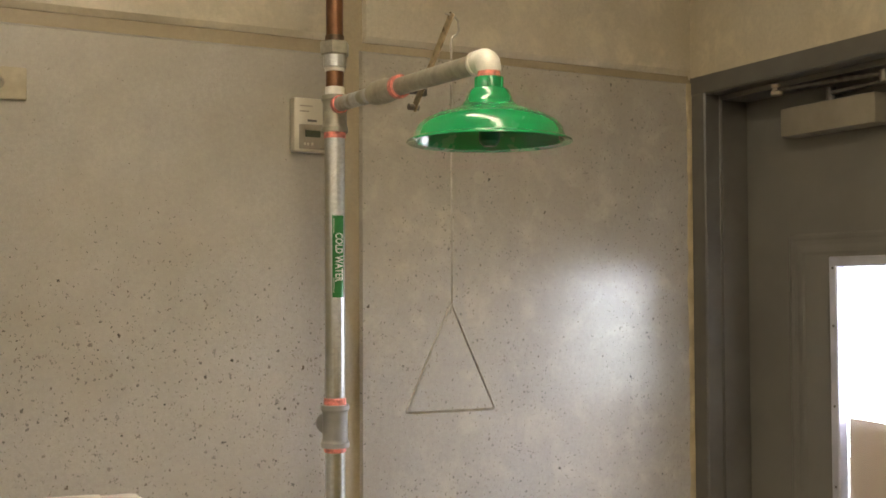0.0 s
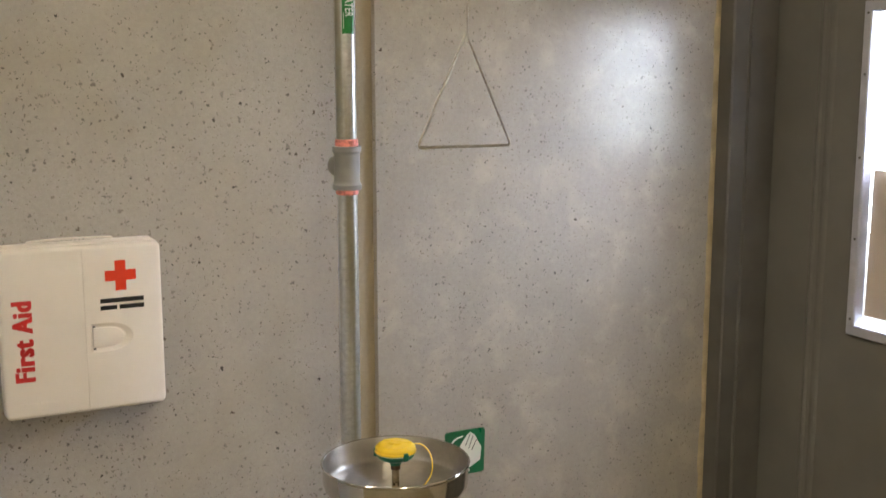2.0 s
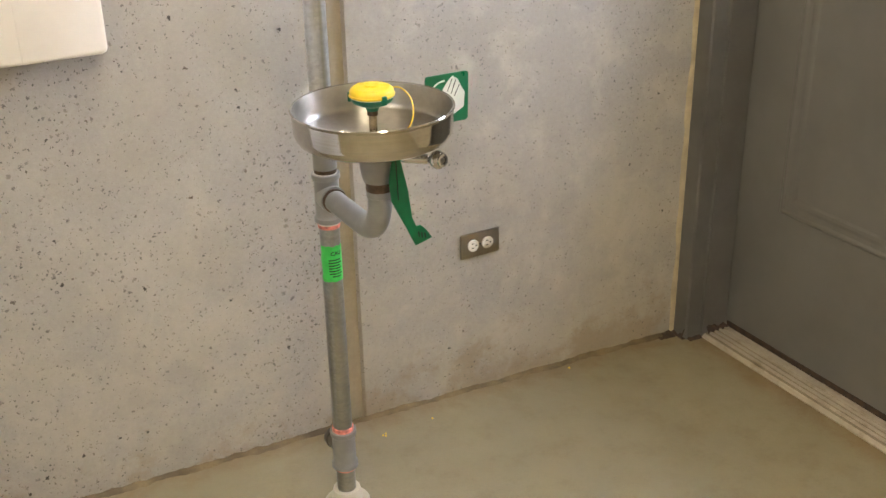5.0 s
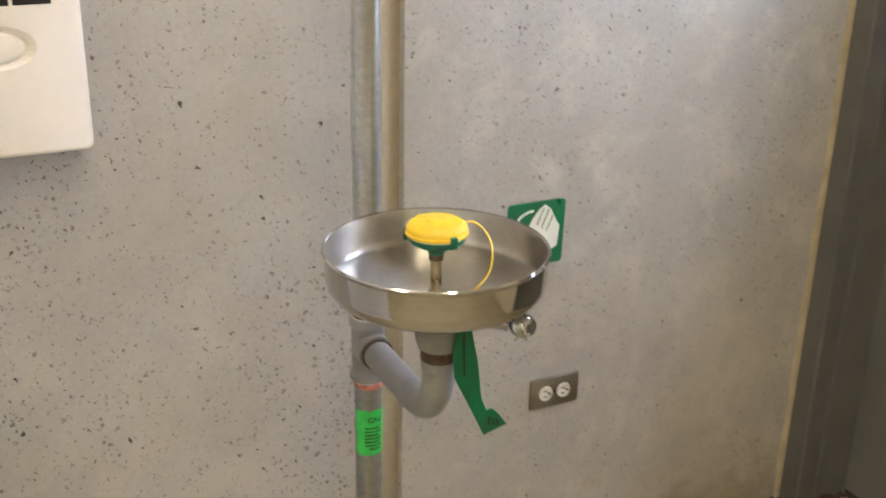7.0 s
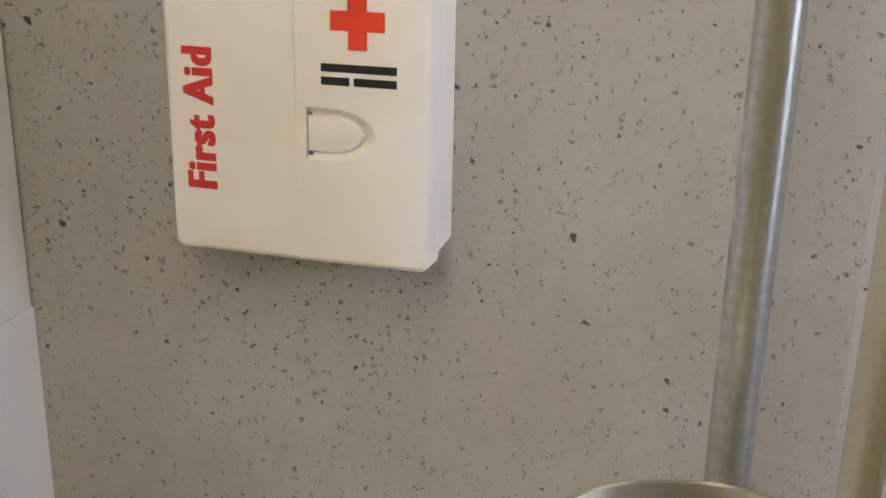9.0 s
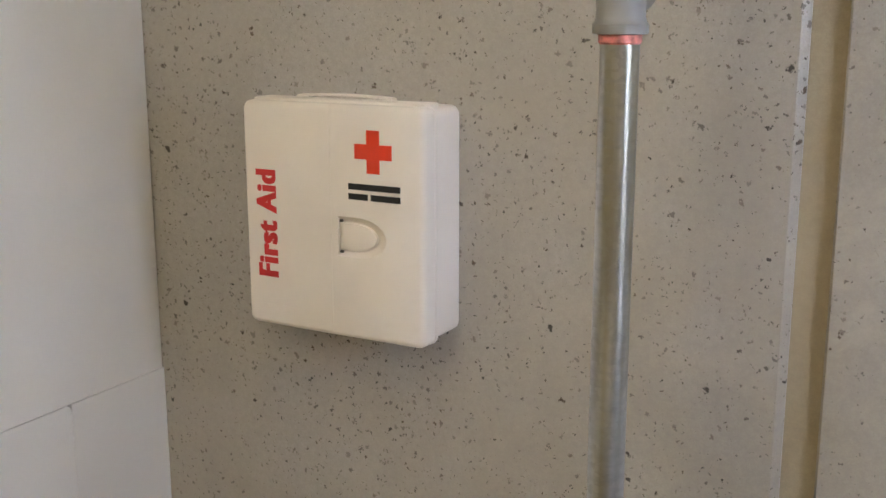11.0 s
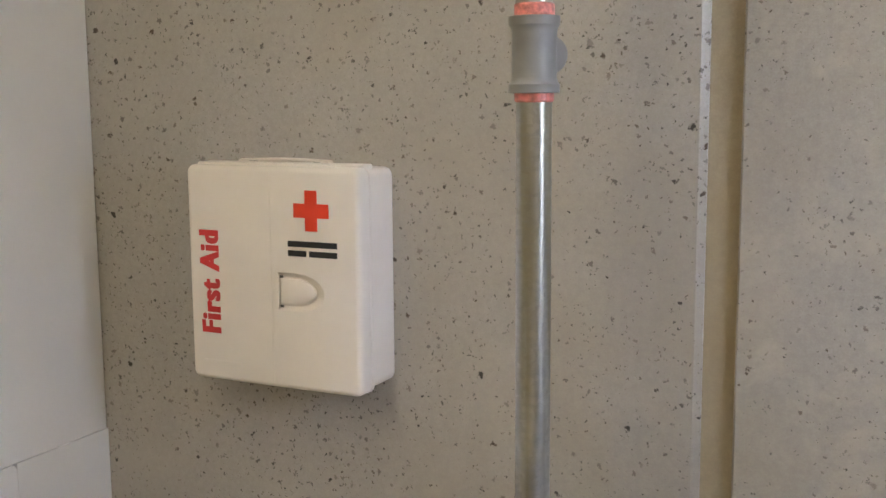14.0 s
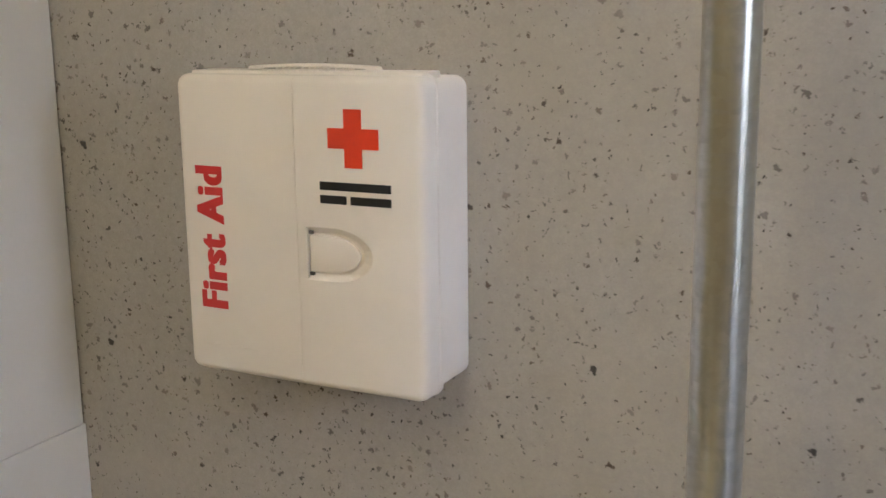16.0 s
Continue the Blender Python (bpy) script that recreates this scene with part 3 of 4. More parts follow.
part("elbow", lathe([(0, 0), (0.011, 0), (0.012, 0.004), (0.012, 0.026), (0, 0.028)], (2.070, 1.780, 2.274), (0, 0, 1), 14), M_CLOSER, closer)

threshold = thing("threshold", (2.08, 1.8, -0.03), "scuffed aluminium door threshold with ribs", "threshold", kind="structure")
tz = ground_level(2.03)
part("plate", prism([(2.050, tz - 0.02), (2.050, tz + 0.003), (2.060, tz + 0.011), (2.150, tz + 0.015), (2.200, tz + 0.012), (2.200, tz - 0.02)], "y", DOOR_Y0 - 0.012, DOOR_Y1 + 0.012), M_TREAD, threshold, smooth=False)
for k in range(4):
    x = 2.066 + 0.018 * k
    part("rib", prism([(x, tz + 0.010), (x + 0.002, tz + 0.0165), (x + 0.009, tz + 0.0172), (x + 0.011, tz + 0.010)], "y", DOOR_Y0 + 0.004, DOOR_Y1 - 0.002), M_TREAD, threshold, smooth=False)
# darker strips draw the dark lines and dirt between the ribs
for k in range(4):
    x = 2.0600 + 0.018 * k
    part("groove", block((x, DOOR_Y0 + 0.004, tz + 0.006), (x + 0.006, DOOR_Y1 - 0.002, tz + 0.0135)), M_TREAD_GROOVE, threshold, smooth=False)
# dark strip filling the gap under the leaf, in the rust material
part("sweep", block((DX - 0.004, DOOR_Y0 + 0.006, tz + 0.018), (DX + 0.03, DOOR_Y1 - 0.005, 0.0)), M_RUST, threshold, smooth=False)

# sealant bead in the corner and grime along the floor line
bm = bmesh.new()
prev, rnd = None, random.Random(4)
for k in range(121):
    z = -0.03 + 2.388 * k / 120
    w = 0.015 + 0.008 * noise.noise(Vector((z * 7, 3, 0))) + rnd.uniform(0, 0.004)
    row = [bm.verts.new((EAST - 0.001, WALL + 0.001, z)), bm.verts.new((EAST - 0.001, WALL - 0.005, z)), bm.verts.new((EAST - w * 0.6, WALL - 0.0045, z)), bm.verts.new((EAST - w, WALL + 0.0005, z))]
    if prev:
        for i in range(3):
            bm.faces.new((prev[i], prev[i + 1], row[i + 1], row[i]))
    prev = row
tagged(part("corner_sealant", bm, M_SEAL), "yellowed ragged sealant bead beside the door frame", "sealant", kind="structure")
bm = bmesh.new()
prev = None
for k in range(421):
    x = -0.08 + 2.065 * k / 420
    up = 0.007 + 0.009 * abs(noise.noise(Vector((x * 5, 7, 0)))) + 0.005 * noise.noise(Vector((x * 38, 7, 3)))
    out = 0.011 + 0.016 * abs(noise.noise(Vector((x * 6, 2, 5)))) + 0.006 * noise.noise(Vector((x * 45, 1, 2)))
    low = ground_level(x) - 0.001
    row = [bm.verts.new(p) for p in ((x, WALL - out, low), (x, WALL - out * 0.55, low + 0.0035 + 0.1 * up), (x, WALL - 0.0035, low + up * 0.6), (x, WALL + 0.0005, low + up))]
    if prev:
        for i in range(3):
            bm.faces.new((prev[i], prev[i + 1], row[i + 1], row[i]))
    prev = row
grime = part("floor_grime", bm, M_GRIME)
tagged(grime, "brown grime and crumbled mortar along the wall foot", "grime", kind="stuff")
tz = ground_level(2.03)
rust = merged(
    ragged_strip(0, 1, WALL - 0.001, 1.935, 1.999, lambda x: ground_level(x) - 0.001, 0.020, 24, -0.030, 11),
    ragged_strip(1, 0, 1.9985, 2.322, WALL - 0.002, tz - 0.002, 0.012, 20, -0.010, 12),
    ragged_strip(1, 0, 1.9980, 2.326, 2.344, tz - 0.002, 0.040, 8, -0.009, 13),
    ragged_strip(0, 1, 2.3195, 2.003, 2.049, tz - 0.002, 0.010, 16, -0.016, 14),
    ragged_strip(0, 1, 2.3085, 2.062, 2.138, tz + 0.012, 0.022, 24, -0.012, 15))
tagged(part("rust_debris", rust, M_RUST, smooth=False), "dark rust flakes at the foot of the door frame", "debris", kind="stuff")

# mortar plugs in the formwork holes, crumbs on the floor
for x, z, r in ((1.329, 2.072, 0.017), (1.909, 1.085, 0.020), (1.955, 1.640, 0.012)):
    part("mortar_plug", lathe([(0, 0), (r * 0.75, 0.0), (r * 0.95, -0.0006), (r, -0.0015), (0, -0.002)], (x, WALL - 0.0008, z), (0, -1, 0), 28), M_PLUG, wall_north)
bm = bmesh.new()
rnd = random.Random(21)
for x, y in ((1.018, 2.291), (1.027, 2.294), (1.022, 2.286), (1.16, 2.30), (1.61, 2.345)):
    r = bmesh.ops.create_icosphere(bm, subdivisions=1, radius=0.0028, matrix=Matrix.Translation((x, y, ground_level(x) + 0.0012)))
    for v in r["verts"]:
        v.co += Vector((rnd.uniform(-1, 1), rnd.uniform(-1, 1), rnd.uniform(-0.4, 0.2))) * 0.0012
tagged(part("floor_crumbs", bm, M_YELLOW, smooth=False), "small yellow crumbs lying on the floor", "crumbs", kind="stuff")

# unseen ceiling lights, in two rows; the west row only adds fill light
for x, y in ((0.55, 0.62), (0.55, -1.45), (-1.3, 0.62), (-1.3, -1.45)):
    lamp = thing("ceiling_light", (x, y, CEIL), "assumed long warm fluorescent ceiling light, out of view", "ceiling light", "ceiling lights")
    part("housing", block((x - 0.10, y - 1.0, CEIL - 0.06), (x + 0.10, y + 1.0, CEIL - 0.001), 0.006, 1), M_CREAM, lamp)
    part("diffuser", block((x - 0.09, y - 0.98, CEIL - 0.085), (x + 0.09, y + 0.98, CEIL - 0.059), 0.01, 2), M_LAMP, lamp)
# ---- emergency shower and eyewash ----
PXC, PYC = 0.833, 2.094
station = thing("emergency_shower", (PXC, PYC, ground_level(PXC)), "galvanized pipe emergency shower with green head and steel eyewash bowl", "safety shower")


def ring(r, z0, z1, soft=0.002):
    return [(0, z0), (r - soft, z0), (r, z0 + soft), (r, z1 - soft), (r - soft, z1), (0, z1)]


def riser(name, r, z0, z1, mat, label="", soft=0.0008, n=32):
    return part(name, lathe(ring(r, z0, z1, soft), (PXC, PYC, 0), n=n), mat, station, label)


def tee_profile(z0, z1, r, lip):
    return [(0, z0), (r + lip - 0.001, z0), (r + lip, z0 + 0.001), (r + lip, z0 + 0.010), (r + lip * 0.3, z0 + 0.013), (r, z0 + 0.018), (r, z1 - 0.018), (r + lip * 0.3, z1 - 0.013), (r + lip, z1 - 0.010), (r + lip, z1 - 0.001), (r + lip - 0.001, z1), (0, z1)]


part("supply_pipe", lathe(ring(0.0178, 2.312, CEIL, 0.0005), (PXC, PYC, 0)), M_COPPER, station, "brown tarnished copper pipe")
riser("thread", 0.0195, 2.302, 2.318, M_BRONZE)
part("union_nut", lathe(ring(0.0315, 2.277, 2.305, 0.003), (PXC, PYC, 0), n=6), M_CAST, station, "grey hexagon union nut")
riser("adapter", 0.0235, 2.252, 2.280, M_GALV)
riser("thread_tape", 0.0200, 2.244, 2.254, M_TAPE, "white thread tape")
riser("nipple", 0.0182, 2.205, 2.248, M_COPPER, "brown copper nipple")
riser("thread_tape", 0.0200, 2.194, 2.212, M_TAPE, "white thread tape")
tee = part("tee", lathe(tee_profile(2.119, 2.195, 0.0245, 0.003), (PXC, PYC, 0)), M_CAST, station, "grey cast iron tee")
riser("sealant_ring", 0.0222, 2.107, 2.121, M_DOPE, "pink sealant ring")
riser("pipe", 0.0205, 1.560, 2.110, M_GALV)
riser("sealant_ring", 0.0228, 1.563, 1.580, M_DOPE, "pink sealant ring", 0.002)
tee = part("tee", lathe(tee_profile(1.480, 1.566, 0.0255, 0.0035), (PXC, PYC, 0)), M_GREY, station, "grey tee with a plugged outlet")
part("plug", lathe([(0, 0.0), (0.0235, 0.0), (0.0235, 0.044), (0.022, 0.051), (0.017, 0.056), (0.0, 0.058)], (PXC, PYC, 1.524), (0, 1, 0), 24), M_GREY, tee)
riser("sealant_ring", 0.0225, 1.470, 1.482, M_DOPE, "pink sealant ring", 0.002)
riser("pipe", 0.0205, 0.790, 1.476, M_GALV)
riser("coupling", 0.0232, 0.806, 0.925, M_GREY)
riser("thread", 0.0222, 0.7975, 0.8065, M_BRONZE)
riser("thread_tape", 0.0226, 0.7955, 0.7985, M_TAPE, "white thread tape")
tee = part("tee", lathe(tee_profile(0.696, 0.797, 0.0245, 0.0035), (PXC, PYC, 0)), M_GREY, station, "grey painted tee")
riser("thread_tape", 0.0225, 0.691, 0.698, M_TAPE, "white thread tape")
riser("sealant_ring", 0.0222, 0.682, 0.692, M_DOPE, "pink sealant ring", 0.002)
riser("waste_pipe", 0.0205, 0.205, 0.692, M_LOWPIPE, "dull grey waste pipe")
riser("sealant_ring", 0.0230, 0.202, 0.214, M_DOPE, "pink sealant ring", 0.002)
tee = part("tee", lathe(tee_profile(0.110, 0.204, 0.025, 0.0035), (PXC, PYC, 0)), M_GREY, station, "grey painted tee")
part("plug", lathe([(0, 0.0), (0.022, 0.0), (0.022, 0.040), (0.025, 0.041), (0.025, 0.052), (0.0, 0.054)], (PXC, PYC, 0.157), (0, 1, 0), 24), M_STEEL_DARK, tee)
riser("sealant_ring", 0.0230, 0.102, 0.112, M_DOPE, "pink sealant ring", 0.002)
riser("pipe", 0.0205, 0.012, 0.104, M_LOWPIPE)
part("floor_flange", lathe([(0, ground_level(PXC) - 0.004), (0.050, ground_level(PXC) - 0.004), (0.050, 0.016), (0.046, 0.020), (0.034, 0.026), (0.030, 0.050), (0, 0.052)], (PXC, PYC, 0)), M_CREAM, station, "pale floor flange")

# labels on the riser
cold = part("label", wrapped(sticker(0.0252, 0.166), PXC, PYC, 0.0205, -91), M_LABEL, station, "green COLD WATER pipe label")
bm = letters("COLD WATER", 0.0155, 0.098, 0.02)
bm.transform(Matrix.Rotation(radians(-90), 4, "Z"))
for vert in bm.verts:
    vert.co = Vector((vert.co.x + 0.001, 0.0021 + vert.co.z, vert.co.y - 0.002))
part("lettering", wrapped(bm, PXC, PYC, 0.0205, -91), M_PRINT, cold)
for z in (-0.058, 0.062):
    part("print_bar", wrapped(moved(sticker(0.0011, 0.030, 0.0008), Matrix.Translation((-0.0095, 0, z))), PXC, PYC, 0.0205, -91), M_PRINT, cold)
for vert in cold.data.vertices:
    vert.co.z += 1.866
for ob in cold.children:
    for vert in ob.data.vertices:
        vert.co.z += 1.866
lime = part("caution_tape", wrapped(sticker(0.056, 0.078, ragged=0.003), PXC, PYC, 0.0206, -103), M_LIME, station, "torn lime green caution tape")
bm = letters("CAU", 0.0085, 0.020, 0.02)
for vert in bm.verts:
    vert.co = Vector((vert.co.x + 0.004, 0.0016 + vert.co.z, vert.co.y + 0.024))
part("lettering", wrapped(bm, PXC, PYC, 0.0206, -97), M_BLACK, lime)
for z, x, w in ((0.009, 0.001, 0.024), (0.003, 0.002, 0.027), (-0.003, 0.000, 0.022), (-0.009, 0.002, 0.026), (-0.015, 0.001, 0.024), (-0.021, 0.003, 0.027), (-0.027, 0.004, 0.018)):
    part("print_bar", wrapped(moved(sticker(w, 0.0026, 0.0009), Matrix.Translation((x, 0, z))), PXC, PYC, 0.0206, -97), M_BLACK, lime)
for ob in (lime, *lime.children):
    for vert in ob.data.vertices:
        vert.co.z += 0.608

# shower arm, valve, head
AZ = 2.158


def arm(y):
    """A point on the slightly drooping shower arm."""
    return (PXC, y, 2.154 + 0.036 * (y - 1.52))


part("arm_nipple", tube([arm(PYC - 0.01), arm(1.885)], 0.0150, 20), M_GALV, station)
part("sealant_ring", tube([arm(PYC - 0.022), arm(PYC - 0.034)], 0.0185, 20), M_DOPE, station, "pink sealant ring")
valve = part("valve", lathe([(0, 0), (0.019, 0), (0.0215, 0.006), (0.0230, 0.020), (0.0230, 0.060), (0.0205, 0.074), (0.0200, 0.110), (0, 0.110)], arm(1.896), (0, -1, -0.036), 24), M_CAST, station, "grey cast ball valve")
part("stem", lathe([(0, -0.018), (0.007, -0.018), (0.007, 0.045), (0.010, 0.045), (0.010, 0.055), (0, 0.055)], (PXC + 0.005, 1.80, AZ + 0.004), (1, 0, 0), 14), M_STEEL_DARK, valve)
part("sealant_ring", tube([arm(1.790), arm(1.776)], 0.0212, 24), M_DOPE, station, "pink sealant ring")
part("shower_arm", tube([arm(1.785), arm(1.480)], 0.0160, 24), M_CAST, station, "grey painted pipe")
HY = 1.458
part("elbow", tube([arm(1.496), *bend(arm(1.495), (PXC, HY, 2.1535), (PXC, HY, 2.134), 0.019, 8)], 0.0192, 24), M_TAPE, station, "pale cream pipe elbow")
part("elbow_lip", tube([arm(1.497), arm(1.489)], 0.0205, 24), M_TAPE, station)
part("sealant_ring", lathe(ring(0.0175, 2.122, 2.138), (PXC, HY, 0)), M_DOPE, station, "pink sealant ring")
RIM = 2.0245
outer = [(0.0, 0.1005), (0.0215, 0.1005), (0.0225, 0.0985), (0.0225, 0.083), (0.028, 0.0822), (0.0315, 0.078), (0.034, 0.071), (0.038, 0.063), (0.045, 0.0565), (0.055, 0.0515), (0.070, 0.0465), (0.086, 0.0415), (0.098, 0.0360), (0.107, 0.0290), (0.1125, 0.021), (0.1145, 0.013), (0.1165, 0.007), (0.1265, 0.003), (0.1272, 0.0008), (0.1255, -0.0002)]
inner = [(0.1145, 0.003), (0.112, 0.008), (0.110, 0.020), (0.104, 0.027), (0.095, 0.033), (0.083, 0.038), (0.066, 0.043), (0.045, 0.049), (0.022, 0.054), (0.0, 0.054)]
head = part("shower_head", lathe([(r, RIM + h) for r, h in outer + inner], (PXC, HY, 0), n=64), M_HEAD, station, "glossy green plastic shower head")
part("spray_cone", lathe([(0, 2.0), (0.010, 2.0), (0.016, 2.008), (0.016, 2.028), (0.022, 2.034), (0.022, 2.064), (0, 2.064)], (PXC, HY, 0), n=20, squash=(2.118, 2.125, 0.893)), M_GREEN_DARK, head)
for a in range(6):
    c, s = math.cos(a * math.pi / 3), math.sin(a * math.pi / 3)
    part("collar_rib", block((PXC + 0.0227 * c - 0.002, HY + 0.0227 * s - 0.002, 2.105), (PXC + 0.0227 * c + 0.002, HY + 0.0227 * s + 0.002, 2.124), 0.0008, 1), M_HEAD, head)

# lever and pull rod
RX, RY = 0.899, 1.705
A, B = Vector((0.866, 1.793, 2.124)), Vector((0.899, 1.702, 2.286))
way = (B - A).normalized()
across = way.cross(Vector((1, 0, 0))).normalized()
bm = block((-0.002, -0.0095, 0.0), (0.002, 0.0095, (B - A).length), 0.0015, 1)
for v in bm.verts:
    v.co = A + Vector((1, 0, 0)) * v.co.x + across * v.co.y + way * v.co.z
part("valve_lever", bm, M_BRASS, station, "tarnished flat valve lever")
part("bolt", lathe([(0, 0), (0.006, 0), (0.006, 0.020), (0, 0.020)], (PXC + 0.022, 1.790, AZ - 0.028), (1, 0, 0), 8), M_STEEL_DARK, station)
rod = [(RX - 0.012, RY, 2.284), (RX + 0.004, RY, 2.282), (RX + 0.013, RY, 2.274), (RX + 0.014, RY, 2.256), (RX + 0.010, RY, 2.249), (RX + 0.002, RY, 2.245), (RX - 0.001, RY, 2.238), (RX - 0.001, RY, 1.780), (RX - 0.004, RY, 1.758)]
part("pull_rod", tube(rod, 0.0021, 8), M_WIRE, station, "thin steel pull rod")
tri = bend((RX - 0.003, RY, 1.776), (0.980, RY - 0.006, 1.588), (0.815, RY + 0.008, 1.588), 0.009, 5)[:-1] + bend((0.9, RY, 1.588), (0.810, RY + 0.008, 1.588), (RX - 0.003, RY, 1.776), 0.009, 5)[1:]
part("pull_handle", tube(tri, 0.0026, 8), M_WIRE, station, "bent steel triangle handle")

# eyewash bowl
BX, BY, BZ, BR = 0.8205, 1.8394, 1.002, 0.1369
prof = [(0, 0.928), (0.034, 0.928), (0.060, 0.933), (0.100, 0.940), (0.118, 0.944), (0.127, 0.949), (0.1325, 0.957), (0.1345, 0.966), (0.1350, 0.996), (0.1372, 0.999), (BR + 0.0012, 1.0015), (BR, BZ + 0.0012), (0.1340, BZ), (0.1330, 0.998), (0.1328, 0.980), (0.1326, 0.966), (0.1318, 0.9605), (0.1300, 0.9568), (0.1270, 0.9548), (0.1220, 0.9536), (0.110, 0.9515), (0.098, 0.9492), (0.060, 0.9420), (0.030, 0.9345), (0, 0.932)]
bowl = part("eyewash_bowl", lathe(prof, (BX, BY, 0), n=96), M_BOWL, station, "shiny stainless steel eyewash bowl")
bowl.data.materials.append(M_BASIN)
for f in bowl.data.polygons:
    r = math.hypot(f.center.x - BX, f.center.y - BY)
    if r < 0.1332 and f.center.z > 0.9295 + 0.0236 * min(1.0, r / 0.125) - 0.004 * (r < 0.08) or (r < 0.1336 and f.center.z > 0.972):
        f.material_index = 1
part("strainer", lathe([(0, 0.931), (0.026, 0.931), (0.026, 0.936), (0.022, 0.9375), (0, 0.938)], (BX, BY, 0), n=28), M_CHROME, bowl)
part("stem", lathe([(0, 0.934), (0.0105, 0.934), (0.0105, 0.944), (0.0070, 0.947), (0.0070, 0.988), (0, 0.988)], (BX, BY, 0), n=20), M_BRASS, bowl, "aged brass stem")
part("stem_nut", lathe([(0, 0.986), (0.0100, 0.986), (0.0100, 0.996), (0, 0.996)], (BX, BY, 0), n=6), M_BRONZE, bowl)
part("nozzle", lathe([(0, 0.994), (0.010, 0.994), (0.012, 1.000), (0.024, 1.005), (0.033, 1.010), (0.0360, 1.015), (0.0358, 1.019), (0, 1.019)], (BX, BY, 0), n=36), M_GREEN_DARK, bowl, "green eyewash nozzle")
part("nozzle_seal", lathe([(0, 1.0185), (0.0366, 1.0185), (0.0366, 1.0208), (0, 1.0208)], (BX, BY, 0), n=36), M_PRINT, bowl)
cap = lathe([(0, 1.0205), (0.0378, 1.0200), (0.0388, 1.0210), (0.0388, 1.0235), (0.0373, 1.0245), (0.0369, 1.0285), (0.0348, 1.0315), (0.0318, 1.0330), (0.0303, 1.0345), (0.024, 1.0352), (0.017, 1.0358), (0.013, 1.0364), (0.011, 1.0380), (0.0, 1.0382)], (BX, BY, 0), n=96)
for v in cap.verts:
    if v.co.z > 1.0342:
        a = math.atan2(v.co.y - BY, v.co.x - BX)
        v.co.z += 0.0011 * max(0.0, math.cos(3 * a + 0.6)) ** 10
part("dust_cap", cap, M_YELLOW, bowl, "bright yellow dust cap")
for a in (-1.45, 0.6, 2.7):
    c, s = math.cos(a), math.sin(a)
    part("clip", moved(block((-0.0030, -0.005, 1.011), (0.0030, 0.005, 1.0265), 0.0015, 1), Matrix.Translation((BX + 0.0372 * c, BY + 0.0372 * s, 0)) @ Matrix.Rotation(a, 4, "Z")), M_GREEN_DARK, bowl)
knots = [(0.038, 15, 1.024), (0.058, 8, 1.021), (0.069, -8, 1.003), (0.066, -28, 0.976), (0.050, -50, 0.954), (0.030, -75, 0.944), (0.013, -110, 0.941)]
places = [Vector((BX + r * math.cos(radians(a)), BY + r * math.sin(radians(a)), z)) for r, a, z in knots]
places = [places[0], *places, places[-1]]
strap = []
for p0, p1, p2, p3 in zip(places, places[1:], places[2:], places[3:]):
    for k in range(6):
        u = k / 6
        strap.append(0.5 * (2 * p1 + (p2 - p0) * u + (2 * p0 - 5 * p1 + 4 * p2 - p3) * u * u + (3 * p1 - p0 - 3 * p2 + p3) * u ** 3))
part("strap", tube(strap, 0.0014, 8), M_YELLOW, bowl, "yellow tether strap")

# drain cup, elbow and branch
CX = BX + 0.006
part("drain_cup", lathe([(0, 0.930), (0.0345, 0.930), (0.0355, 0.924), (0.0295, 0.876), (0.0270, 0.868), (0, 0.868)], (CX, BY, 0), n=32), M_GREY, station, "grey tapered drain cup")
part("thread", lathe(ring(0.0235, 0.850, 0.870, 0.001), (CX, BY, 0)), M_BRONZE, station)
BRZ = 0.750
part("drain_elbow", tube([*bend((CX, BY, 0.852), (CX, BY, BRZ + 0.008), (PXC, PYC - 0.02, BRZ), 0.085, 14)], 0.0212, 24), M_GREY, station, "grey curved drain elbow")
part("elbow_lip", lathe(ring(0.0232, 0.838, 0.853, 0.002), (CX, BY, 0)), M_GREY, station)
part("branch_ring", tube([(PXC, PYC - 0.040, BRZ), (PXC, PYC - 0.030, BRZ)], 0.0240, 24), M_BRONZE, station)
part("branch_hub", tube([(PXC, PYC - 0.033, BRZ), (PXC, PYC - 0.005, BRZ)], 0.0265, 24), M_GREY, station)

# push valve with its flag plate and hanging lever
vx = Vector((0.905 - BX, 1.771 - BY, 0)).normalized()
v0 = Vector((BX, BY, 0.911)) + vx * 0.03
part("valve_tube", tube([v0, v0 + vx * 0.062], 0.0085, 16), M_CHROME, station)
knob = part("valve_knob", lathe([(0, -0.013), (0.010, -0.013), (0.0145, -0.008), (0.0165, 0.0), (0.0150, 0.006), (0.011, 0.010), (0.011, 0.013), (0.0075, 0.0135), (0.006, 0.009), (0, 0.009)], Vector((0.905, 1.771, 0.911)), (0.25, -0.95, 0.12), 24), M_CHROME, station, "chrome valve knob")
part("hex_screw", lathe([(0, 0.0085), (0.005, 0.0085), (0.005, 0.0125), (0, 0.0125)], Vector((0.905, 1.771, 0.911)), (0.25, -0.95, 0.12), 6), M_STEEL_DARK, knob)
part("flag_bracket", tube(bend((0.900, 1.785, 0.905), (0.925, 1.918, 0.905), (0.985, 1.921, 0.945), 0.03, 6), 0.004, 8), M_WIRE, station)


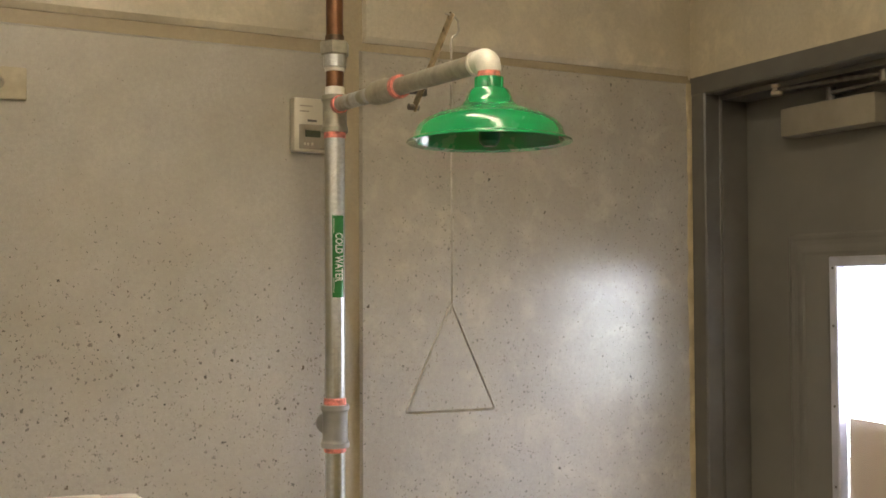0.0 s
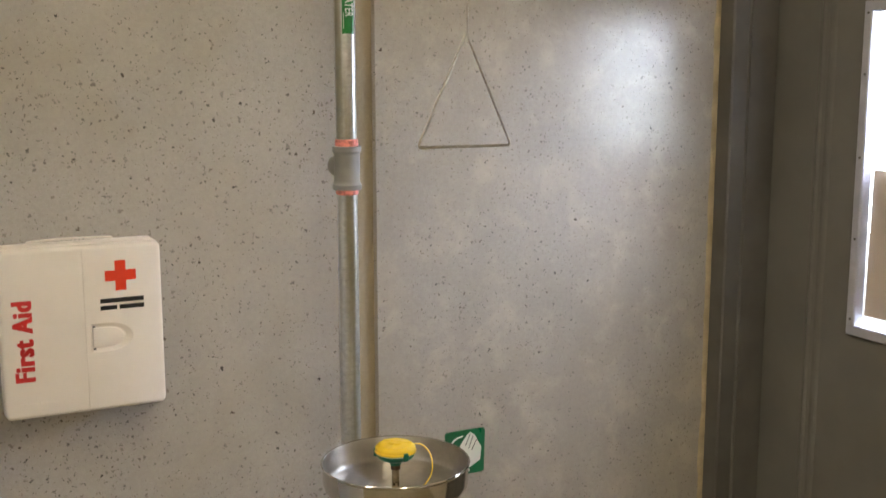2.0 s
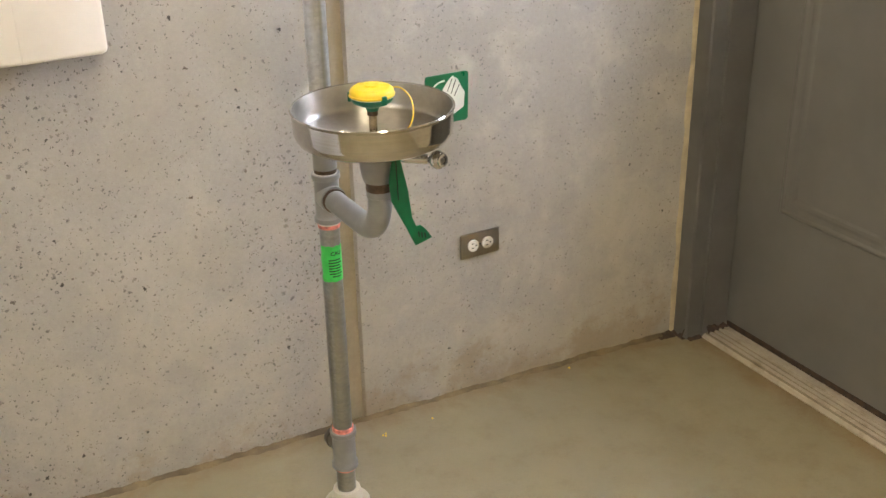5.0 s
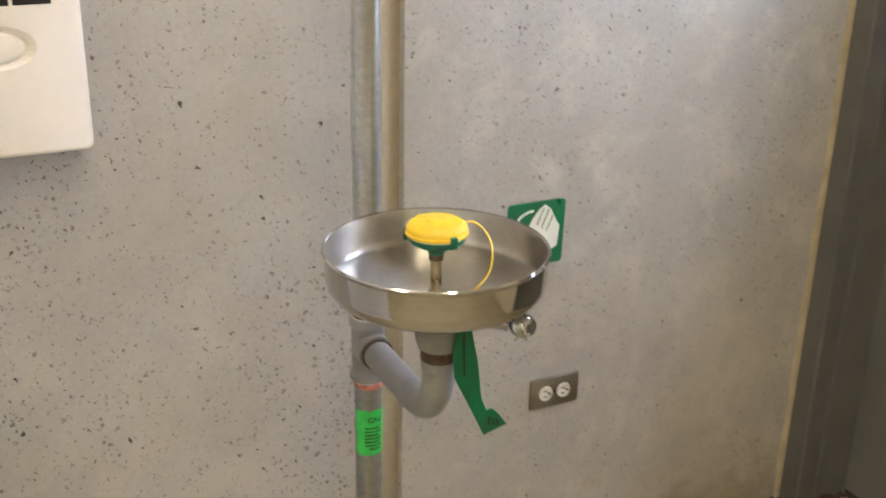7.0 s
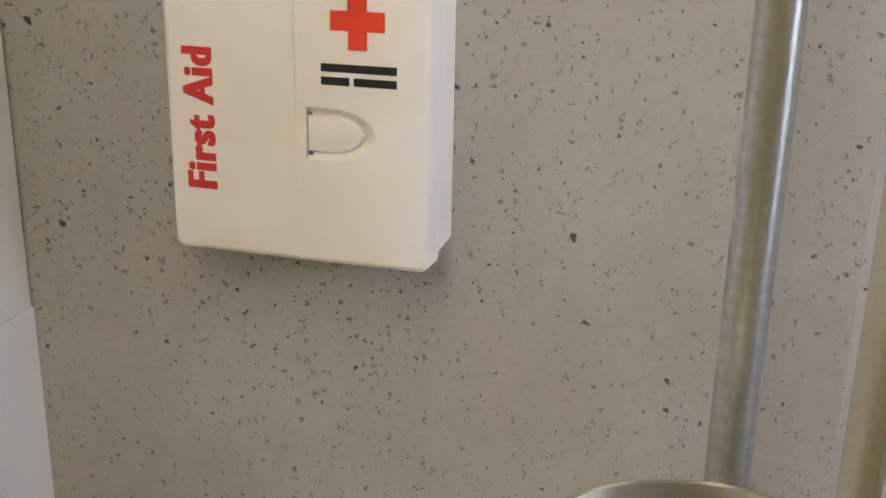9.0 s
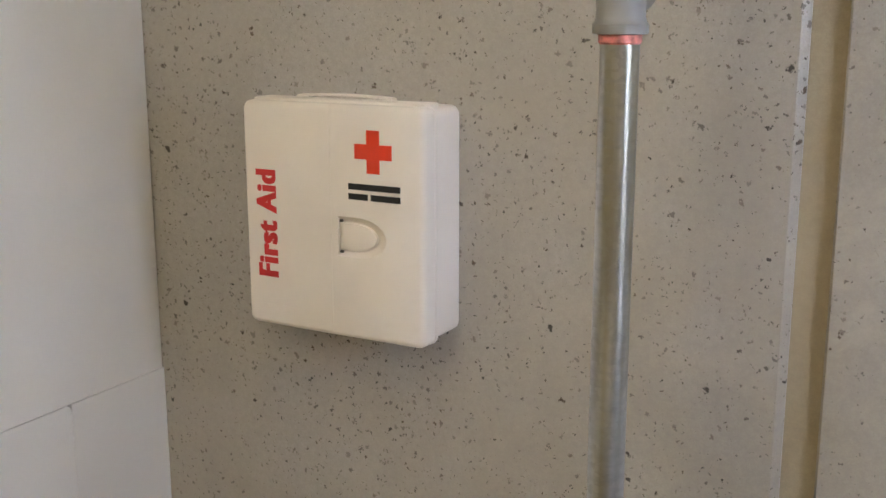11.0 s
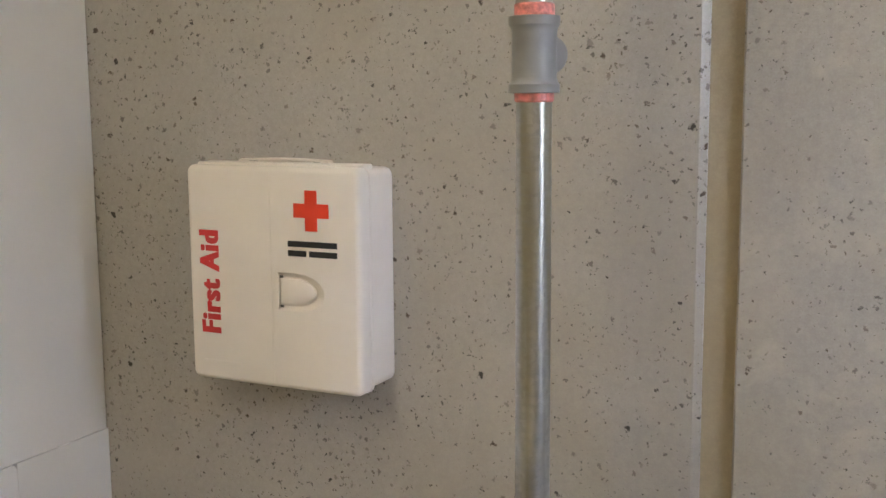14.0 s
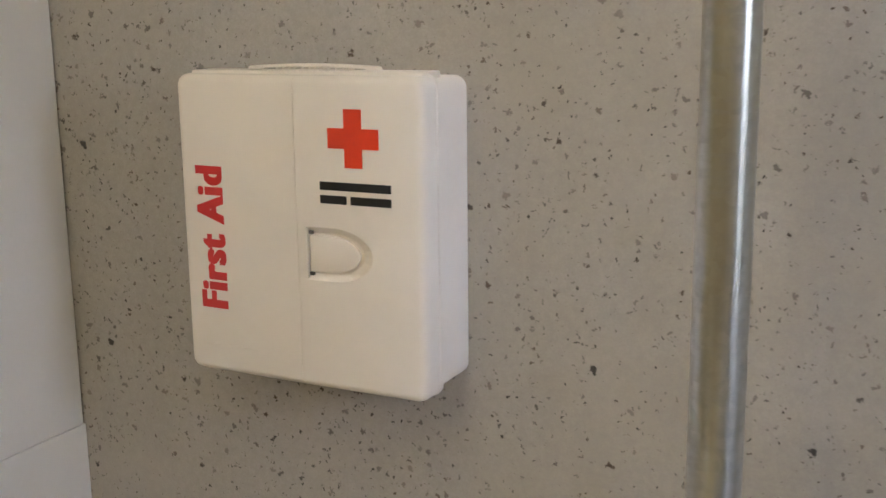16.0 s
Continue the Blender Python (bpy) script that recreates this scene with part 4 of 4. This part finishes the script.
def rounded(x0, x1, z0, z1, r, n=4):
    out = []
    for cx, cz, a0 in ((x1 - r, z1 - r, 0), (x0 + r, z1 - r, 90), (x0 + r, z0 + r, 180), (x1 - r, z0 + r, 270)):
        out += [(cx + r * math.cos(radians(a0 + 90 * k / n)), cz + r * math.sin(radians(a0 + 90 * k / n))) for k in range(n + 1)]
    return out


flag_m = Matrix.Translation((1.007, 1.921, 0.961)) @ Matrix.Rotation(radians(4), 4, "Z") @ Matrix.Rotation(radians(1.5), 4, "Y")
flag = part("push_flag", moved(prism(rounded(-0.046, 0.046, -0.046, 0.046, 0.006), "y", -0.0015, 0.0015), flag_m), M_GREEN, station, "green push plate with a white hand-shaped mark")
palm = [(-0.020, -0.012), (0.004, -0.036), (0.036, -0.020), (0.038, 0.008), (0.032, 0.016), (0.022, 0.034), (0.012, 0.041), (0.004, 0.036), (-0.006, 0.024), (-0.014, 0.010)]
part("mark", moved(prism(palm, "y", -0.0024, -0.0016), flag_m), M_PRINT, flag)
for x0, z0, x1, z1 in ((0.000, 0.014, 0.010, 0.036), (0.008, 0.008, 0.018, 0.034), (0.015, 0.003, 0.026, 0.024), (-0.008, 0.004, 0.006, -0.012)):
    part("mark_line", moved(tube([(x0, -0.0026, z0), (x1, -0.0026, z1)], 0.0007, 5), flag_m), M_BLACK, flag)
part("mark_arc", moved(tube([(-0.034 + 0.028 * (1 - math.cos(a)), -0.0018, 0.014 + 0.020 * math.sin(a)) for a in (0.1, 0.4, 0.7, 1.0, 1.3, 1.57)], 0.0016, 6), flag_m), M_PRINT, flag)
part("mark_bar", moved(block((-0.024, -0.0022, -0.040), (0.012, -0.0016, -0.035)), flag_m), M_PRINT, flag)
blade = [(0.835, 0.925), (0.846, 0.925), (0.861, 0.857), (0.868, 0.803), (0.876, 0.784), (0.884, 0.785), (0.893, 0.776), (0.907, 0.756), (0.874, 0.747), (0.857, 0.784), (0.829, 0.841), (0.826, 0.878)]
bm = prism(blade, "y", 1.7985, 1.8015, 0.0006, 1)
for v in bm.verts:
    v.co.y += 0.20 * (0.86 - v.co.z) ** 2 * (1 if v.co.z < 0.86 else 0)
paddle = part("push_lever", bm, M_GREEN, station, "green plastic lever with an embossed end")
part("slot", prism([(0.8385, 0.918), (0.8400, 0.918), (0.8425, 0.842), (0.8410, 0.842)], "y", 1.7975, 1.7986), M_BLACK, paddle)
for x, z in ((0.879, 0.768), (0.885, 0.765), (0.891, 0.763)):
    part("slot", prism([(x, z - 0.004), (x + 0.002, z - 0.004), (x + 0.001, z + 0.006), (x - 0.001, z + 0.006)], "y", 1.7985, 1.7996), M_BLACK, paddle)

# ---- first aid kit ----
KX0, KX1, KZ0, KZ1, KF = 0.1875, 0.498, 1.038, 1.375, 2.274
kit = thing("first_aid_kit", ((KX0 + KX1) / 2, WALL, KZ0), "cream white plastic first aid cabinet with red lettering on the wall", "first aid kit")


def shell(x0, x1, z0, z1, y0, y1, r, soft, bow=0.0):
    """A rounded tray: outline in xz, front at y0 with softened rim, sides to y1."""
    bm = bmesh.new()
    rows = []
    for inset, y in [(soft * (1 - math.sin(a)), y0 + soft * (1 - math.cos(a))) for a in (0, 0.4, 0.8, 1.2, 1.57)] + [(0, y1)]:
        rows.append([bm.verts.new((x, y, z)) for x, z in rounded(x0 + inset, x1 - inset, z0 + inset, z1 - inset, max(r - inset, 0.003), 5)])
    bm.faces.new(rows[0])
    for a, b in zip(rows, rows[1:]):
        for k in range(len(a)):
            bm.faces.new((a[k], a[(k + 1) % len(a)], b[(k + 1) % len(b)], b[k]))
    bm.faces.new(rows[-1])
    return bm


body = part("body", shell(KX0 + 0.003, KX1 - 0.001, KZ0 + 0.004, KZ1 - 0.003, 2.310, WALL - 0.001, 0.014, 0.003), M_PLASTIC, kit)
SEAM = 0.345
def lid_half(x0, x1, left):
    """Half of the front cover: softened round its outer rim, square at the middle seam."""
    bm = shell(KX0, KX1, KZ0, KZ1, KF, 2.309, 0.013, 0.009)
    g = list(bm.verts) + list(bm.edges) + list(bm.faces)
    bmesh.ops.bisect_plane(bm, geom=g, plane_co=(SEAM + (-0.0002 if left else 0.0002), 0, 0), plane_no=(1 if left else -1, 0, 0), clear_outer=True)
    bmesh.ops.holes_fill(bm, edges=[e for e in bm.edges if e.is_boundary])
    if left:
        for v in bm.verts:
            if v.co.y < 2.29:
                v.co.y += 0.004 * (SEAM - v.co.x) / (SEAM - KX0)
    return bm


left = part("cover", lid_half(KX0, SEAM, True), M_PLASTIC, kit)
right = part("cover", lid_half(SEAM, KX1, False), M_PLASTIC, kit)
part("rim", shell(KX0 - 0.001, KX1 + 0.0015, KZ0 - 0.001, KZ1 + 0.001, 2.3035, 2.3095, 0.014, 0.0015), M_PLASTIC, kit)
part("top_ledge", block((0.197, 2.296, KZ1 - 0.006), (0.487, 2.336, KZ1 + 0.0034), 0.002, 2), M_PLASTIC, kit)
hz = KZ1 - 0.0045
bow = [(0.256 + 0.154 * k / 16, 0.0118 + 0.0022 * math.sin(math.pi * k / 16)) for k in range(17)]
outline = [(0.250, 0.0), (0.250, 0.009), (0.252, 0.0112)] + bow + [(0.414, 0.0112), (0.416, 0.009), (0.416, 0.0), (0.404, 0.0), (0.403, 0.0080)] + [(x, h - 0.0036) for x, h in reversed(bow[1:-1])] + [(0.263, 0.0080), (0.262, 0.0)]
handle = prism([(x, hz + h) for x, h in outline], "y", 2.3290, 2.3420, 0.0008, 1)
part("handle", handle, M_PLASTIC, kit)
for k in range(12):
    x = 0.286 + 0.0085 * k
    part("grip_rib", block((x, 2.3305, hz + 0.0045), (x + 0.003, 2.3400, hz + 0.0130), 0.0006, 1), M_PLASTIC, kit)
for x in (0.235, 0.455):
    part("foot", lathe([(0, 0), (0.005, 0), (0.004, 0.006), (0, 0.007)], (x, 2.315, KZ0 + 0.004), (0, 0, -1), 12), M_PLASTIC, kit)

# latch: a D-shaped recess with a sunken tongue
def dee(x0, x1, zc, h, n=12):
    pts = [(x0, zc + h), (x0, zc - h)]
    xm = x0 + (x1 - x0) * 0.42
    return pts + [(xm + (x1 - xm) * math.sin(math.pi * k / n), zc - h * math.cos(math.pi * k / n)) for k in range(n + 1)]


cut = new("latch_cutter", bpy.data.meshes.new("latch_cutter"))
LZC = 1.188
bm = bmesh.new()
edge, well = dee(0.3545, 0.437, LZC, 0.029), dee(0.3565, 0.424, LZC, 0.022)
rows = [[bm.verts.new((x, y, z)) for x, z in pts] for pts, y in ((edge, KF - 0.004), (edge, KF), (well, KF + 0.0065))]
bm.faces.new(rows[0])
bm.faces.new(rows[-1])
for a, b in zip(rows, rows[1:]):
    for k in range(len(a)):
        bm.faces.new((a[k], a[(k + 1) % len(a)], b[(k + 1) % len(a)], b[k]))
bmesh.ops.recalc_face_normals(bm, faces=bm.faces)
bm.to_mesh(cut.data)
bm.free()
mod = right.modifiers.new("recess", "BOOLEAN")
mod.object, mod.operation, mod.solver = cut, "DIFFERENCE", "EXACT"
baked = bpy.data.meshes.new_from_object(right.evaluated_get(bpy.context.evaluated_depsgraph_get()))
right.modifiers.clear()
if len(baked.polygons) > 20:
    right.data = baked
bpy.data.objects.remove(cut)
latch = part("latch", prism(dee(0.3585, 0.4205, LZC, 0.0195), "y", KF + 0.0018, KF + 0.0075, 0.0016, 2), M_PLASTIC, kit)
part("latch_lip", block((0.3545, KF - 0.0012, LZC - 0.0275), (0.3575, KF + 0.003, LZC + 0.0275), 0.0010, 2), M_PLASTIC, latch)
# small dark blocks paint the shade in the latch's corner slots
for z in (LZC + 0.0225, LZC - 0.0225):
    part("latch_slot", block((0.3585, KF + 0.0012, z - 0.0018), (0.3635, KF + 0.0035, z + 0.0018)), M_STEEL_DARK, latch)

c, h, w = (0.417, 1.3115), 0.0302, 0.0105
plus = [(-w, -h), (w, -h), (w, -w), (h, -w), (h, w), (w, w), (w, h), (-w, h), (-w, w), (-h, w), (-h, -w), (-w, -w)]
part("emblem", prism([(c[0] + x, c[1] + z) for x, z in plus], "y", KF - 0.0006, KF - 0.0001), M_RED, right, "plain red cross shape", smooth=False)
for x0, x1, z0, z1 in ((0.3755, 0.4605, 1.2572, 1.2660), (0.3755, 0.4075, 1.2430, 1.2518), (0.4125, 0.4605, 1.2430, 1.2518)):
    part("print_bar", block((x0, KF - 0.0006, z0), (x1, KF - 0.0001, z1)), M_BLACK, right, smooth=False)
bm = letters("First Aid", 0.0375, 0.1580, 0.026, 0.0005, 0.0018)
bm.transform(Matrix.Translation((0.2285, KF + 0.0020, 1.194)) @ Matrix.Rotation(radians(90), 4, "X") @ Matrix.Rotation(radians(90), 4, "Z"))
for v in bm.verts:
    v.co.y += 0.004 * (0.2305 - v.co.x) / (SEAM - KX0) + 0.0010
for x0, x1, z in ((0.2120, 0.2195, 1.0650), (0.2240, 0.2480, 1.0650), (0.2520, 0.2850, 1.0650)):
    tilt = 0.004 * (SEAM - (x0 + x1) / 2) / (SEAM - KX0)
    part("embossed_bar", block((x0, KF + tilt - 0.0005, z), (x1, KF + tilt + 0.002, z + 0.0055), 0.0004, 1), M_PLASTIC, left)
part("lettering", bm, M_CRIMSON, left, "bold red First Aid lettering", smooth=False)

# ---- small wall fittings ----
thermo = thing("thermostat", (0.89, WALL, 2.17), "cream wall thermostat with a small grey display", "thermostat")
part("body", block((0.836, WALL - 0.030, 2.110), (0.942, WALL - 0.0005, 2.232), 0.004, 2), M_CREAM, thermo)
part("keypad", block((0.848, WALL - 0.0325, 2.116), (0.936, WALL - 0.029, 2.172), 0.002, 1), M_PLATE, thermo, "silver keypad panel")
part("display", block((0.862, WALL - 0.0335, 2.143), (0.898, WALL - 0.0318, 2.158)), M_LCD, thermo, "dark display")
for x0, x1, z in ((0.850, 0.880, 2.212), (0.850, 0.872, 2.200), (0.905, 0.930, 2.212)):
    part("print_bar", block((x0, WALL - 0.0306, z), (x1, WALL - 0.0299, z + 0.003)), M_PLATE, thermo)
part("print_bar", block((0.868, WALL - 0.0306, 2.178), (0.890, WALL - 0.0299, 2.183)), M_STEEL_DARK, thermo)
for x in (0.858, 0.866, 0.876):
    part("button", block((x, WALL - 0.0335, 2.124), (x + 0.005, WALL - 0.032, 2.130), 0.0008, 1), M_CREAM, thermo)

blank = thing("wall_plate", (0.215, WALL, 2.215), "tan painted blank wall plate with a round grommet", "wall plate")
part("plate", block((0.158, WALL - 0.009, 2.186), (0.272, WALL - 0.0005, 2.253), 0.003, 2), M_TAN, blank)
part("grommet", lathe([(0, 0), (0.014, 0), (0.014, 0.004), (0.010, 0.005), (0.009, 0.002), (0, 0.002)], (0.215, WALL - 0.009, 2.219), (0, -1, 0), 20), M_CLOSER, blank)

outlet = thing("power_outlet", (1.345, WALL, 0.41), "steel-plated duplex power outlet with white sockets, mounted sideways", "outlet")
part("plate", block((1.290, WALL - 0.006, 0.378), (1.401, WALL - 0.0005, 0.443), 0.002, 2), M_PLATE, outlet)
for x in (1.3245, 1.3655):
    s = part("socket", lathe([(0, 0), (0.0155, 0), (0.0155, 0.003), (0.0150, 0.0035), (0, 0.0035)], (x, WALL - 0.0058, 0.4105), (0, -1, 0), 24), M_SOCKET, outlet)
    for dz in (-0.006, 0.006):
        part("slot", block((x - 0.006, WALL - 0.0100, 0.4105 + dz - 0.001), (x + 0.001, WALL - 0.0090, 0.4105 + dz + 0.001)), M_BLACK, s)
    part("ground_hole", lathe([(0, 0), (0.0022, 0), (0.0022, 0.0006), (0, 0.0006)], (x + 0.007, WALL - 0.0093, 0.4105), (0, -1, 0), 10), M_BLACK, s)
part("screw", lathe([(0, 0), (0.003, 0), (0.0024, 0.0012), (0, 0.0014)], (1.345, WALL - 0.006, 0.4105), (0, -1, 0), 10), M_STEEL_DARK, outlet)
